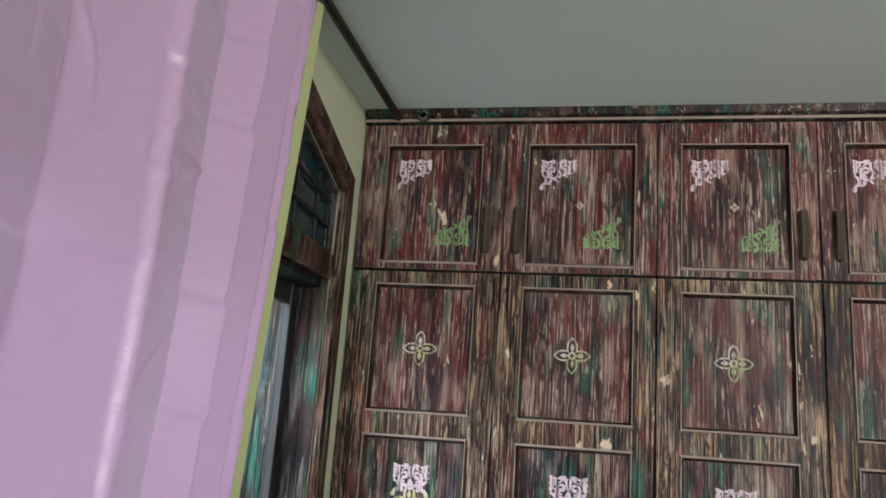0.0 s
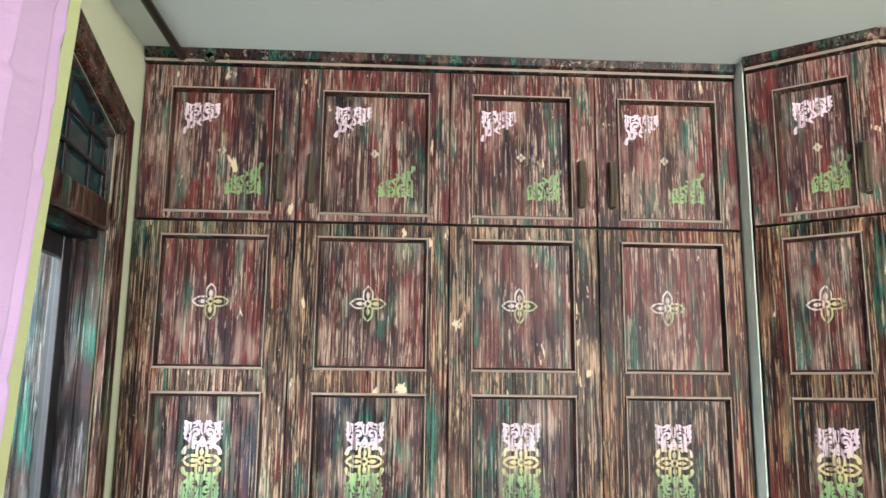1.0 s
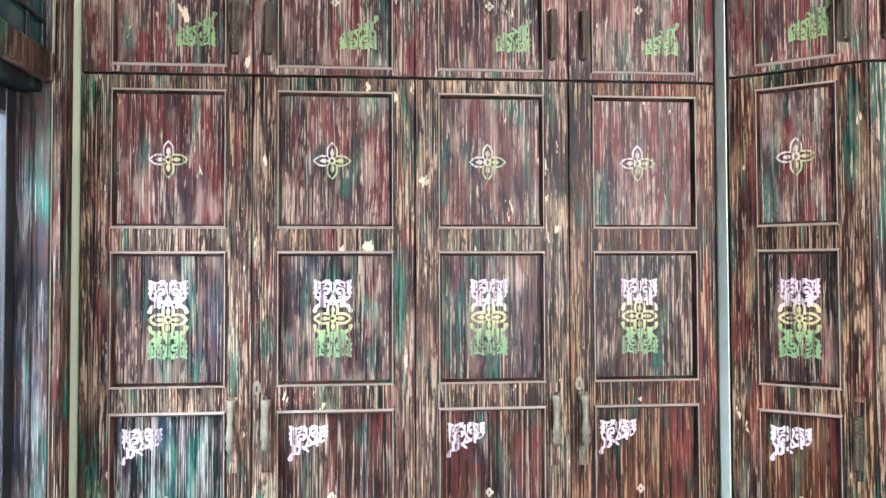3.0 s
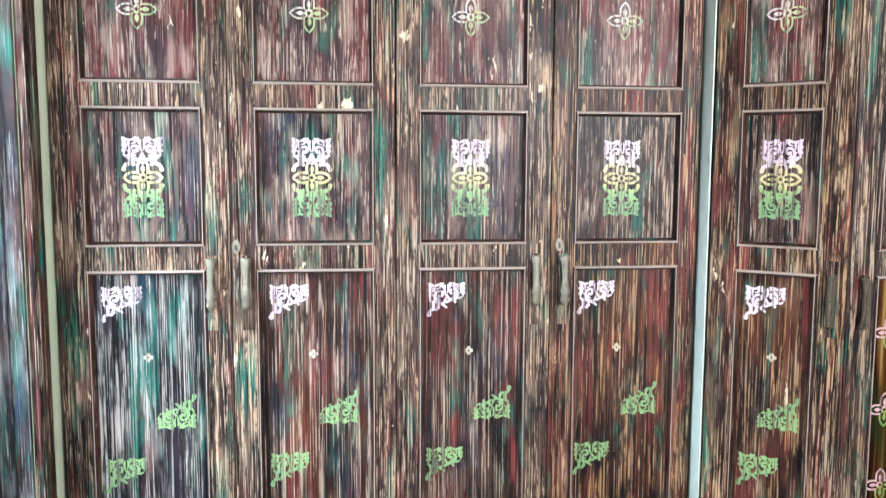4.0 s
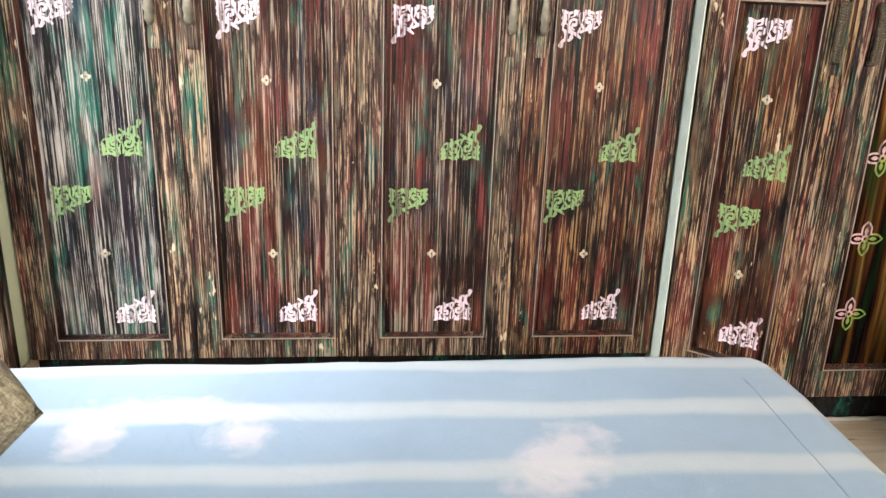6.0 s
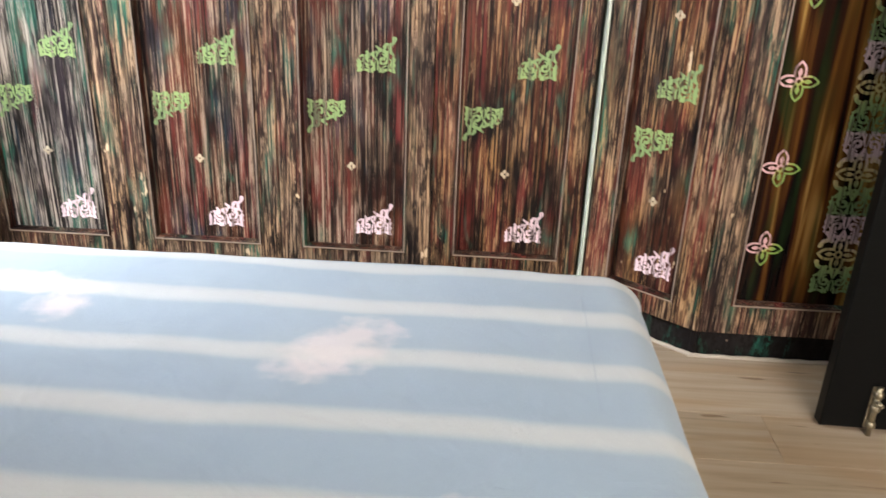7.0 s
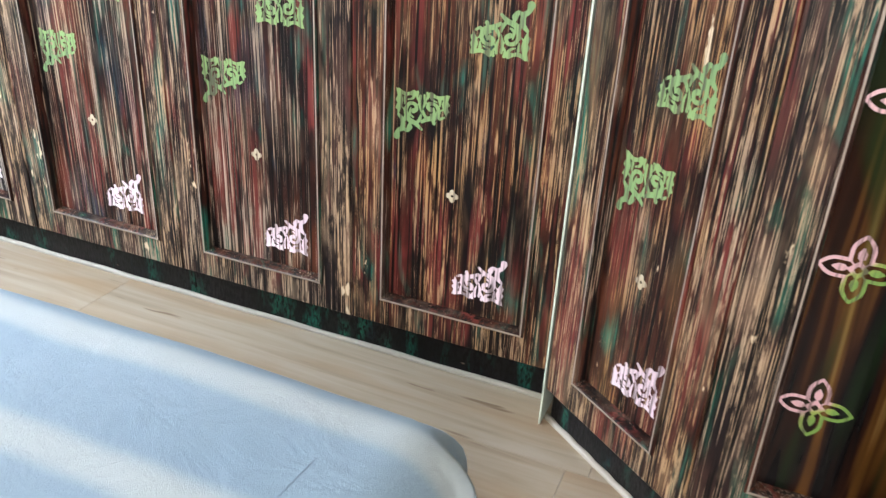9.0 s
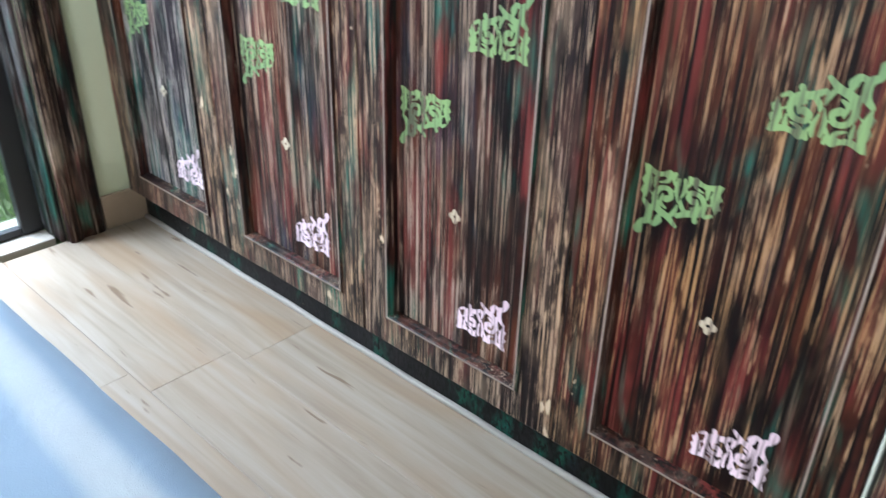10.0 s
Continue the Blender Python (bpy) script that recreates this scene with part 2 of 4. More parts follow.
S_CREAM = stencil("stencil_cream", [(0.0, (0.42, 0.35, 0.24)), (1.0, (0.47, 0.41, 0.30))], "z")
S_LACE = stencil("stencil_lace", [(0.16, GREEN), (0.34, (0.25, 0.36, 0.14)), (0.44, YELLOW), (0.60, (0.54, 0.46, 0.24)), (0.72, PINK)], "z")
S_FLOWER = stencil("stencil_flower", [(0.30, (0.26, 0.38, 0.17)), (0.47, (0.45, 0.44, 0.22)), (0.56, (0.52, 0.46, 0.40)), (0.80, (0.58, 0.52, 0.50))], "d")
S_PETAL = stencil("stencil_petal", [(0.36, (0.15, 0.27, 0.05)), (0.47, (0.28, 0.34, 0.07)), (0.52, (0.60, 0.35, 0.37)), (0.80, (0.62, 0.38, 0.41))], "d")


def sheet_cloth():
    """Blue bed cover with soft white stripes, faint blossom prints and a fine weave."""
    m, t, b = mat("striped_bed_cover")
    vec = t.nodes.new("ShaderNodeNewGeometry").outputs["Position"]
    sp = t.nodes.new("ShaderNodeSeparateXYZ")
    t.links.new(vec, sp.inputs[0])
    wob = maths(t, "MULTIPLY", maths(t, "SUBTRACT", noise_at(t, place(t, (2.2, 2.2, 2.2)), 1, 2), 0.5), 0.05)
    ph = maths(t, "MULTIPLY", maths(t, "ADD", sp.outputs["Y"], wob), 2 * math.pi / 0.192)
    wave = maths(t, "COSINE", maths(t, "SUBTRACT", ph, 1.625 * 2 * math.pi / 0.192))
    stripe = ramp(t, maths(t, "ADD", maths(t, "MULTIPLY", wave, 0.5), 0.5), [(0.64, (0,)), (0.99, (1,))], "EASE")
    blue = mix(t, noise_at(t, place(t, (4, 4, 4)), 1, 3), (0.195, 0.285, 0.38), (0.25, 0.335, 0.42))
    col = mix(t, maths(t, "MULTIPLY", stripe, 0.78), blue, (0.43, 0.465, 0.47))
    # blossom prints
    for cx, cy, rx, ry, turn in ((0.65, 1.45, 0.16, 0.085, 52), (0.89, 1.05, 0.085, 0.045, 20), (-0.02, 1.64, 0.20, 0.055, -5), (0.10, 1.555, 0.065, 0.065, 0), (-0.16, 1.56, 0.07, 0.09, 0)):
        mp = t.nodes.new("ShaderNodeMapping")
        mp.vector_type = "TEXTURE"
        mp.inputs["Location"].default_value = (cx, cy, 0.4)
        mp.inputs["Rotation"].default_value = (0, 0, radians(turn))
        mp.inputs["Scale"].default_value = (rx, ry, 1)
        t.links.new(vec, mp.inputs["Vector"])
        ln = t.nodes.new("ShaderNodeVectorMath")
        ln.operation = "LENGTH"
        t.links.new(mp.outputs[0], ln.inputs[0])
        d = maths(t, "ADD", ln.outputs["Value"], maths(t, "MULTIPLY", maths(t, "SUBTRACT", noise_at(t, place(t, (20, 20, 20)), 1, 3), 0.5), 1.5))
        col = mix(t, ramp(t, d, [(0.40, (0.78,)), (1.30, (0,))]), col, (0.52, 0.49, 0.51))
    weave = noise_at(t, place(t, (900, 900, 900)), 1, 1)
    t.links.new(col, b.inputs["Base Color"])
    b.inputs["Roughness"].default_value = 0.75
    b.inputs["Sheen Weight"].default_value = 0.2
    bump(t, b, maths(t, "ADD", weave, maths(t, "MULTIPLY", noise_at(t, place(t, (9, 9, 9)), 1, 4, 0.6, 0.5), 5)), 0.4, 0.004)
    return m


COVER = sheet_cloth()


def satin():
    m, t, b = mat("pink_satin")
    n = noise_at(t, place(t, (6, 6, 2)), 1, 3)
    col = mix(t, n, (0.49, 0.32, 0.51), (0.57, 0.40, 0.58))
    t.links.new(col, b.inputs["Base Color"])
    b.inputs["Roughness"].default_value, b.inputs["Sheen Weight"].default_value = 0.29, 0.3
    bump(t, b, noise_at(t, place(t, (9, 9, 22)), 1, 4), 0.5, 0.010)
    tr = t.nodes.new("ShaderNodeBsdfTranslucent")
    t.links.new(col, tr.inputs["Color"])
    mx = t.nodes.new("ShaderNodeMixShader")
    mx.inputs[0].default_value = 0.03
    t.links.new(b.outputs[0], mx.inputs[1])
    t.links.new(tr.outputs[0], mx.inputs[2])
    t.links.new(mx.outputs[0], t.nodes["Material Output"].inputs["Surface"])
    return m


SATIN = satin()
LIME = plain("lime_hem", (0.40, 0.44, 0.21), 0.55, 0, 0.15, 80, 0.1)


def linen():
    m, t, b = mat("beige_linen")
    a = noise_at(t, place(t, (30, 260, 260), source="Object"), 1, 3)
    c = noise_at(t, place(t, (260, 260, 30), source="Object"), 1, 3)
    w = maths(t, "ADD", maths(t, "MULTIPLY", a, 0.5), maths(t, "MULTIPLY", c, 0.5))
    t.links.new(ramp(t, w, [(0.38, (0.13, 0.11, 0.07)), (0.52, (0.27, 0.235, 0.16)), (0.62, (0.42, 0.375, 0.27))]), b.inputs["Base Color"])
    b.inputs["Roughness"].default_value = 0.85
    bump(t, b, w, 0.6, 0.002)
    return m


LINEN = linen()


def oak():
    """Light oak boards: long grain, darker knots and split marks, each board its own tone."""
    m, t, b = mat("light_oak")
    rnd = t.nodes.new("ShaderNodeObjectInfo").outputs["Random"]
    vec = place(t, (1, 1, 1))
    off = t.nodes.new("ShaderNodeVectorMath")
    off.operation = "ADD"
    cx = t.nodes.new("ShaderNodeCombineXYZ")
    t.links.new(maths(t, "MULTIPLY", rnd, 31.0), cx.inputs[0])
    t.links.new(vec, off.inputs[0])
    t.links.new(cx.outputs[0], off.inputs[1])

    def sc(s):
        mp = t.nodes.new("ShaderNodeMapping")
        mp.inputs["Scale"].default_value = s
        t.links.new(off.outputs[0], mp.inputs["Vector"])
        return mp.outputs[0]
    grain = noise_at(t, sc((2.6, 46, 1)), 1, 4, 0.55, 0.6)
    wide = noise_at(t, sc((1.6, 9, 1)), 1, 3, 0.5, 0.6)
    knot = noise_at(t, sc((5.5, 42, 1)), 1, 2, 0.5, 0.3)
    col = ramp(t, grain, [(0.3, (0.25, 0.195, 0.142)), (0.5, (0.315, 0.255, 0.192)), (0.7, (0.36, 0.30, 0.24))])
    col = mix(t, ramp(t, wide, [(0.46, (0,)), (0.68, (0.65,))]), col, (0.28, 0.175, 0.095))
    col = mix(t, ramp(t, knot, [(0.665, (0,)), (0.72, (0.85,))]), col, (0.13, 0.075, 0.04))
    col = mix(t, maths(t, "MULTIPLY", rnd, 0.10), col, (0.30, 0.20, 0.12))
    t.links.new(col, b.inputs["Base Color"])
    b.inputs["Roughness"].default_value = 0.36
    bump(t, b, grain, 0.06, 0.001)
    return m


OAK = oak()


def glass():
    m, t, b = mat("window_glass")
    b.inputs["Base Color"].default_value = (0.9, 0.97, 0.95, 1)
    b.inputs["Transmission Weight"].default_value, b.inputs["Roughness"].default_value, b.inputs["IOR"].default_value = 1.0, 0.02, 1.5
    return m


GLASS = glass()


# opaque pane: the dim view outside is put into its colour
def dark_glass():
    m, t, b = mat("dim_view_glass")
    n = noise_at(t, place(t, (5, 5, 5)), 1, 2)
    t.links.new(mix(t, n, (0.005, 0.018, 0.022), (0.022, 0.062, 0.065)), b.inputs["Base Color"])
    b.inputs["Roughness"].default_value = 0.08
    return m


DIM_PANE = dark_glass()


def grassmat():
    m, t, b = mat("grass_blades")
    rnd = t.nodes.new("ShaderNodeNewGeometry").outputs["Random Per Island"]
    t.links.new(ramp(t, rnd, [(0.0, (0.035, 0.085, 0.015)), (1.0, (0.13, 0.22, 0.05))]), b.inputs["Base Color"])
    b.inputs["Roughness"].default_value = 0.6
    return m


GRASS = grassmat()
SOIL = plain("lawn_soil", (0.06, 0.09, 0.03), 0.95, 0, 0.5, 30, 0.6)


# ---- mesh helpers ----
def add_box(bm, x0, x1, y0, y1, z0, z1, bevel=0.0):
    t = bmesh.new()
    bmesh.ops.create_cube(t, size=1)
    bmesh.ops.scale(t, vec=(x1 - x0, y1 - y0, z1 - z0), verts=t.verts)
    bmesh.ops.translate(t, vec=((x0 + x1) / 2, (y0 + y1) / 2, (z0 + z1) / 2), verts=t.verts)
    if bevel:
        bmesh.ops.bevel(t, geom=t.edges[:], offset=bevel, segments=2, profile=0.5, affect="EDGES")
    me = bpy.data.meshes.new("tmp")
    t.to_mesh(me)
    t.free()
    bm.from_mesh(me)
    bpy.data.meshes.remove(me)


def add_tube(bm, pts, r, sides=10, cap=True):
    """A tube of radius r (or one radius a point) along pts."""
    rings, n = [], len(pts)
    for i, p in enumerate(pts):
        p = Vector(p)
        d = (Vector(pts[min(i + 1, n - 1)]) - Vector(pts[max(i - 1, 0)])).normalized()
        u = d.cross(Vector((0.31, 0.17, 0.93)))
        u = u.normalized() if u.length > 1e-4 else Vector((1, 0, 0))
        v = d.cross(u)
        rr = r[i] if isinstance(r, (list, tuple)) else r
        rings.append([bm.verts.new(p + rr * (math.cos(a) * u + math.sin(a) * v)) for a in (2 * math.pi * k / sides for k in range(sides))])
    for a, b in zip(rings, rings[1:]):
        for k in range(sides):
            bm.faces.new((a[k], a[(k + 1) % sides], b[(k + 1) % sides], b[k]))
    if cap:
        bm.faces.new(rings[0][::-1])
        bm.faces.new(rings[-1])


def finish(bm, name, material, smooth=False):
    bmesh.ops.recalc_face_normals(bm, faces=bm.faces)
    big = [f for f in bm.faces if len(f.verts) > 8]
    if big:
        bmesh.ops.triangulate(bm, faces=big)
    me = bpy.data.meshes.new(name)
    bm.to_mesh(me)
    bm.free()
    me.materials.append(material)
    if smooth:
        me.polygons.foreach_set("use_smooth", [True] * len(me.polygons))
    return me


def part(name, bm, material, parent, label="", smooth=False, m=None):
    me = finish(bm, name, material, smooth) if isinstance(bm, bmesh.types.BMesh) else bm
    ob = new(name, me)
    ob.parent = parent
    if m is not None:
        ob.matrix_basis = m
    if label:
        ob["label"] = label
    return ob


def thing(name, label, category, m=None, group="", kind=""):
    ob = new(name)
    ob.empty_display_size = 0.05
    if m is not None:
        ob.matrix_basis = m
    return tagged(ob, label, category, group, kind)


def structure(name, bm, material, label, category, smooth=False):
    return tagged(new(name, finish(bm, name, material, smooth)), label, category, kind="structure")


def box_mesh(*a, bevel=0.0):
    bm = bmesh.new()
    add_box(bm, *a, bevel=bevel)
    return bm


# ---- room shell ----
FRONT, CEIL, WALLX, PLINTH_TOP = 2.46, 2.618, -0.64, 0.086
X_R, Y_B = 2.75, -1.60
structure("ceiling", box_mesh(-0.9, X_R + 0.2, Y_B - 0.2, 3.2, CEIL, CEIL + 0.15), CEILING, "pale green painted flat ceiling above the wardrobe", "ceiling")
structure("subfloor", box_mesh(-0.9, X_R + 0.2, Y_B - 0.2, 3.2, -0.15, -0.013), SOIL, "screed below the oak boards", "floor")
structure("wall_back", box_mesh(-0.86, X_R + 0.2, 3.05, 3.2, -0.012, CEIL - 0.002), ROOMWALL, "plain wall behind the built-in wardrobe", "wall")
structure("wall_right", box_mesh(X_R, X_R + 0.2, Y_B, 3.05, -0.012, CEIL - 0.002), ROOMWALL, "plain pale wall beside the black door", "wall")

# rear wall, out of view, with an assumed window opening for the lamp
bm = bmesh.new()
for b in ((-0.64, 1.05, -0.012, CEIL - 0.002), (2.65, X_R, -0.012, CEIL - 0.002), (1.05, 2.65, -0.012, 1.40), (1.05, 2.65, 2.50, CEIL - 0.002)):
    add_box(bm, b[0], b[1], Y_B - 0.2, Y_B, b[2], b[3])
structure("wall_rear", bm, ROOMWALL, "plain pale wall with an assumed window opening", "wall")

# left wall: garden door opening with a sloping head over the transom
OY0, OY1, LINTEL = 0.55, 2.278, 2.045
HEAD1, HEAD0, YK = 2.285, 2.44, 1.79     # head height at the far jamb, at the level part, and where the slope ends
bm = bmesh.new()
add_box(bm, -0.84, WALLX, OY1, 3.05, -0.012, CEIL - 0.002)
add_box(bm, -0.84, WALLX, Y_B, OY0, -0.012, CEIL - 0.002)
prof = [(OY0, HEAD0), (YK, HEAD0), (OY1, HEAD1), (OY1, CEIL - 0.002), (OY0, CEIL - 0.002)]
a = [bm.verts.new((-0.84, y, z)) for y, z in prof]
c = [bm.verts.new((WALLX, y, z)) for y, z in prof]
bm.faces.new(a)
bm.faces.new(c[::-1])
for i in range(5):
    bm.faces.new((a[i], a[(i + 1) % 5], c[(i + 1) % 5], c[i]))
structure("wall_left", bm, WALL, "cream-green painted wall around the garden door", "wall")

# door casing and jambs
frame_thing = thing("door_1", "dark distressed wooden garden door frame with a glazed transom", "door frame", kind="structure")


def casing_run(pts, w, d0, d1):
    """A moulded board along the wall from point to point (y, z), its width to one side."""
    bm = bmesh.new()
    prof = [(0.0, 0.0), (0.0, 0.020), (0.012, 0.026), (0.030, 0.022), (0.036, 0.014), (0.056, 0.014), (0.062, 0.018), (w - 0.006, 0.016), (w, 0.008), (w, 0.0)]
    (ya, za), (yb, zb) = pts
    d = Vector((yb - ya, zb - za)).normalized()
    nrm = Vector((-d.y, d.x))
    rings = []
    for (y, z), k in ((pts[0], d0), (pts[1], d1)):
        ring = []
        for o, h in prof:
            q = Vector((y, z)) + nrm * o + d * (o * k)
            ring.append(bm.verts.new((WALLX + 0.001 + h, q.x, q.y)))
        rings.append(ring)
    for i in range(len(prof) - 1):
        bm.faces.new((rings[0][i], rings[0][i + 1], rings[1][i + 1], rings[1][i]))
    bm.faces.new(rings[0])
    bm.faces.new(rings[1][::-1])
    return bm


slope = math.atan2(HEAD0 - HEAD1, OY1 - YK)
part("casing", casing_run([(OY1, HEAD1), (OY1, 0.0)], 0.098, -math.tan((math.pi / 2 - slope) / 2), 0), CASING, frame_thing)
part("head_casing", casing_run([(YK, HEAD0), (OY1, HEAD1)], 0.098, math.tan(slope / 2) * -1, math.tan((math.pi / 2 - slope) / 2)), CASING, frame_thing)
part("head_casing", casing_run([(OY0, HEAD0), (YK, HEAD0)], 0.098, 0, math.tan(slope / 2) * -1), CASING, frame_thing)
bm = bmesh.new()
add_box(bm, -0.838, -0.6405, OY1 - 0.014, OY1 - 0.001, 0.0, 2.272, 0.002)
add_box(bm, -0.715, -0.680, OY1 - 0.021, OY1 - 0.0135, 0.0, LINTEL - 0.065, 0.002)
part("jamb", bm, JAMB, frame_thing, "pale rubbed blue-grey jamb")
part("lintel", box_mesh(-0.840, WALLX + 0.012, OY0 + 0.002, OY1 - 0.0145, LINTEL - 0.035, LINTEL + 0.040, bevel=0.006), CASING, frame_thing)
part("lintel_lining", box_mesh(-0.735, -0.655, OY0 + 0.002, OY1 - 0.0225, LINTEL - 0.060, LINTEL - 0.036, bevel=0.003), PLINTH, frame_thing, "teal-painted lining under the lintel")
part("threshold", box_mesh(-0.84, -0.655, OY0 + 0.002, OY1 - 0.023, -0.010, 0.012, bevel=0.003), CAULK, frame_thing, "pale stone threshold")

bm = bmesh.new()
prof = [(YK, HEAD0 - 0.001), (OY1 - 0.001, HEAD1 - 0.001), (OY1 - 0.001, HEAD1 - 0.014), (YK, HEAD0 - 0.014)]
a = [bm.verts.new((-0.838, y, z)) for y, z in prof]
c = [bm.verts.new((-0.6405, y, z)) for y, z in prof]
bm.faces.new(a)
bm.faces.new(c[::-1])
for i in range(4):
    bm.faces.new((a[i], a[(i + 1) % 4], c[(i + 1) % 4], c[i]))
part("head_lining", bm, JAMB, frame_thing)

# glazed leaf in a black metal frame
leaf = thing("glass_door", "black metal framed glass door onto the garden", "door", kind="structure")
GX = -0.734
part("stile", box_mesh(GX - 0.016, GX + 0.016, OY1 - 0.075, OY1 - 0.0225, 0.014, LINTEL - 0.062, bevel=0.003), IRON, leaf)
part("stile", box_mesh(GX - 0.016, GX + 0.016, OY0 + 0.004, OY0 + 0.06, 0.014, LINTEL - 0.062, bevel=0.003), IRON, leaf)
part("bottom_rail", box_mesh(GX - 0.014, GX + 0.014, OY0 + 0.061, OY1 - 0.076, 0.014, 0.034, bevel=0.003), IRON, leaf)
part("top_rail", box_mesh(GX - 0.014, GX + 0.014, OY0 + 0.061, OY1 - 0.076, LINTEL - 0.12, LINTEL - 0.063, bevel=0.003), IRON, leaf)
pane = part("pane", box_mesh(GX - 0.003, GX + 0.003, OY0 + 0.058, OY1 - 0.073, 0.032, LINTEL - 0.118), GLASS, leaf)
pane.visible_shadow = False
# transom: glass with black bars
tr = thing("window_1", "dark glazed transom window with black bars", "window", kind="structure")
bm = bmesh.new()
prof = [(OY0 + 0.01, LINTEL + 0.045), (OY1 - 0.0145, LINTEL + 0.042), (OY1 - 0.0145, HEAD1 - 0.012), (YK, HEAD0 - 0.015), (OY0 + 0.01, HEAD0 - 0.015)]
a = [bm.verts.new((-0.668, y, z)) for y, z in prof]
c = [bm.verts.new((-0.662, y, z)) for y, z in prof]
bm.faces.new(a)
bm.faces.new(c[::-1])
for i in range(5):
    bm.faces.new((a[i], a[(i + 1) % 5], c[(i + 1) % 5], c[i]))
part("pane", bm, DIM_PANE, tr, "dark teal pane coloured for the dim outdoors")
for k in (1, 2):
    bm = bmesh.new()
    z0 = LINTEL + 0.045 + k * 0.075
    add_tube(bm, [(-0.652, OY1 - 0.026, z0), (-0.652, YK, z0 + 0.02 * k), (-0.652, OY0 + 0.01, z0 + 0.02 * k)], 0.006, 8)
    part("bar", bm, IRON, tr)
for k in range(10):
    y = OY1 - 0.11 - 0.155 * k
    part("bar", box_mesh(-0.661, -0.656, y - 0.008, y + 0.008, LINTEL + 0.042, min(HEAD0, HEAD1 + (OY1 - y) * math.tan(slope)) - 0.012, bevel=0.002), IRON, tr)

structure("skirting", box_mesh(WALLX + 0.0005, WALLX + 0.013, OY1 + 0.100, 2.53, 0.0, 0.092, bevel=0.002), SKIRT, "beige tile skirting beside the door casing", "skirting")


# ---- stencil motifs ----
def curve(pts, widths, steps=14):
    """Points and half widths along a smooth stroke."""
    P, out, n = [Vector(p) for p in pts], [], len(pts)
    for i in range(n - 1):
        p0, p1, p2, p3 = P[max(i - 1, 0)], P[i], P[i + 1], P[min(i + 2, n - 1)]
        for k in range(steps + (i == n - 2)):
            u = k / steps
            q = 0.5 * ((2 * p1) + (p2 - p0) * u + (2 * p0 - 5 * p1 + 4 * p2 - p3) * u * u + (3 * p1 - p0 - 3 * p2 + p3) * u ** 3)
            out.append((q.x, q.y, 0.5 * (widths[i] + (widths[i + 1] - widths[i]) * u)))
    return out


def cut_sheet(name, strokes, leaves, material, cell=0.0011):
    """One thin sheet of paint: all strokes (x, z, radius) and leaf outlines melted into one outline."""
    flat = [p for st in strokes for p in st] + [(x, z, 0.0) for lf in leaves for x, z in lf]
    x0, z0 = min(p[0] - p[2] for p in flat) - 2 * cell, min(p[1] - p[2] for p in flat) - 2 * cell
    nx = int((max(p[0] + p[2] for p in flat) - x0) / cell) + 3
    nz = int((max(p[1] + p[2] for p in flat) - z0) / cell) + 3
    X, Z = np.meshgrid(x0 + cell * np.arange(nx), z0 + cell * np.arange(nz), indexing="ij")
    f = np.full(X.shape, -1.0)
    for st in strokes:
        for x, z, r in st:
            f = np.maximum(f, r - np.hypot(X - x, Z - z))
    for lf in leaves:
        inside, dist = np.zeros(X.shape, bool), np.full(X.shape, 1.0)
        for (ax, az), (bx, bz) in zip(lf, lf[1:] + lf[:1]):
            u = np.clip(((X - ax) * (bx - ax) + (Z - az) * (bz - az)) / ((bx - ax) ** 2 + (bz - az) ** 2 + 1e-12), 0, 1)
            dist = np.minimum(dist, np.hypot(X - ax - u * (bx - ax), Z - az - u * (bz - az)))
            if az != bz:
                inside ^= ((az > Z) != (bz > Z)) & (X < (bx - ax) * (Z - az) / (bz - az) + ax)
        f = np.maximum(f, np.where(inside, dist, -dist))
    verts, faces, known = [], [], {}

    def vert(key, x, z):
        if key not in known:
            known[key] = len(verts)
            verts.append((x, -0.0008, z))
        return known[key]
    for i in range(nx - 1):
        for j in range(nz - 1):
            ring = ((i, j), (i + 1, j), (i + 1, j + 1), (i, j + 1))
            if all(f[c] <= 0 for c in ring):
                continue
            face = []
            for c, d in zip(ring, ring[1:] + ring[:1]):
                if f[c] > 0:
                    face.append(vert(c, X[c], Z[c]))
                if (f[c] > 0) != (f[d] > 0):
                    lo, hi = min(c, d), max(c, d)
                    u = f[lo] / (f[lo] - f[hi])
                    face.append(vert((lo, hi), X[lo] + u * (X[hi] - X[lo]), Z[lo] + u * (Z[hi] - Z[lo])))
            if len(face) > 2:
                faces.append(face)
    me = bpy.data.meshes.new(name)
    me.from_pydata(verts, [], faces)
    me.materials.append(material)
    return me


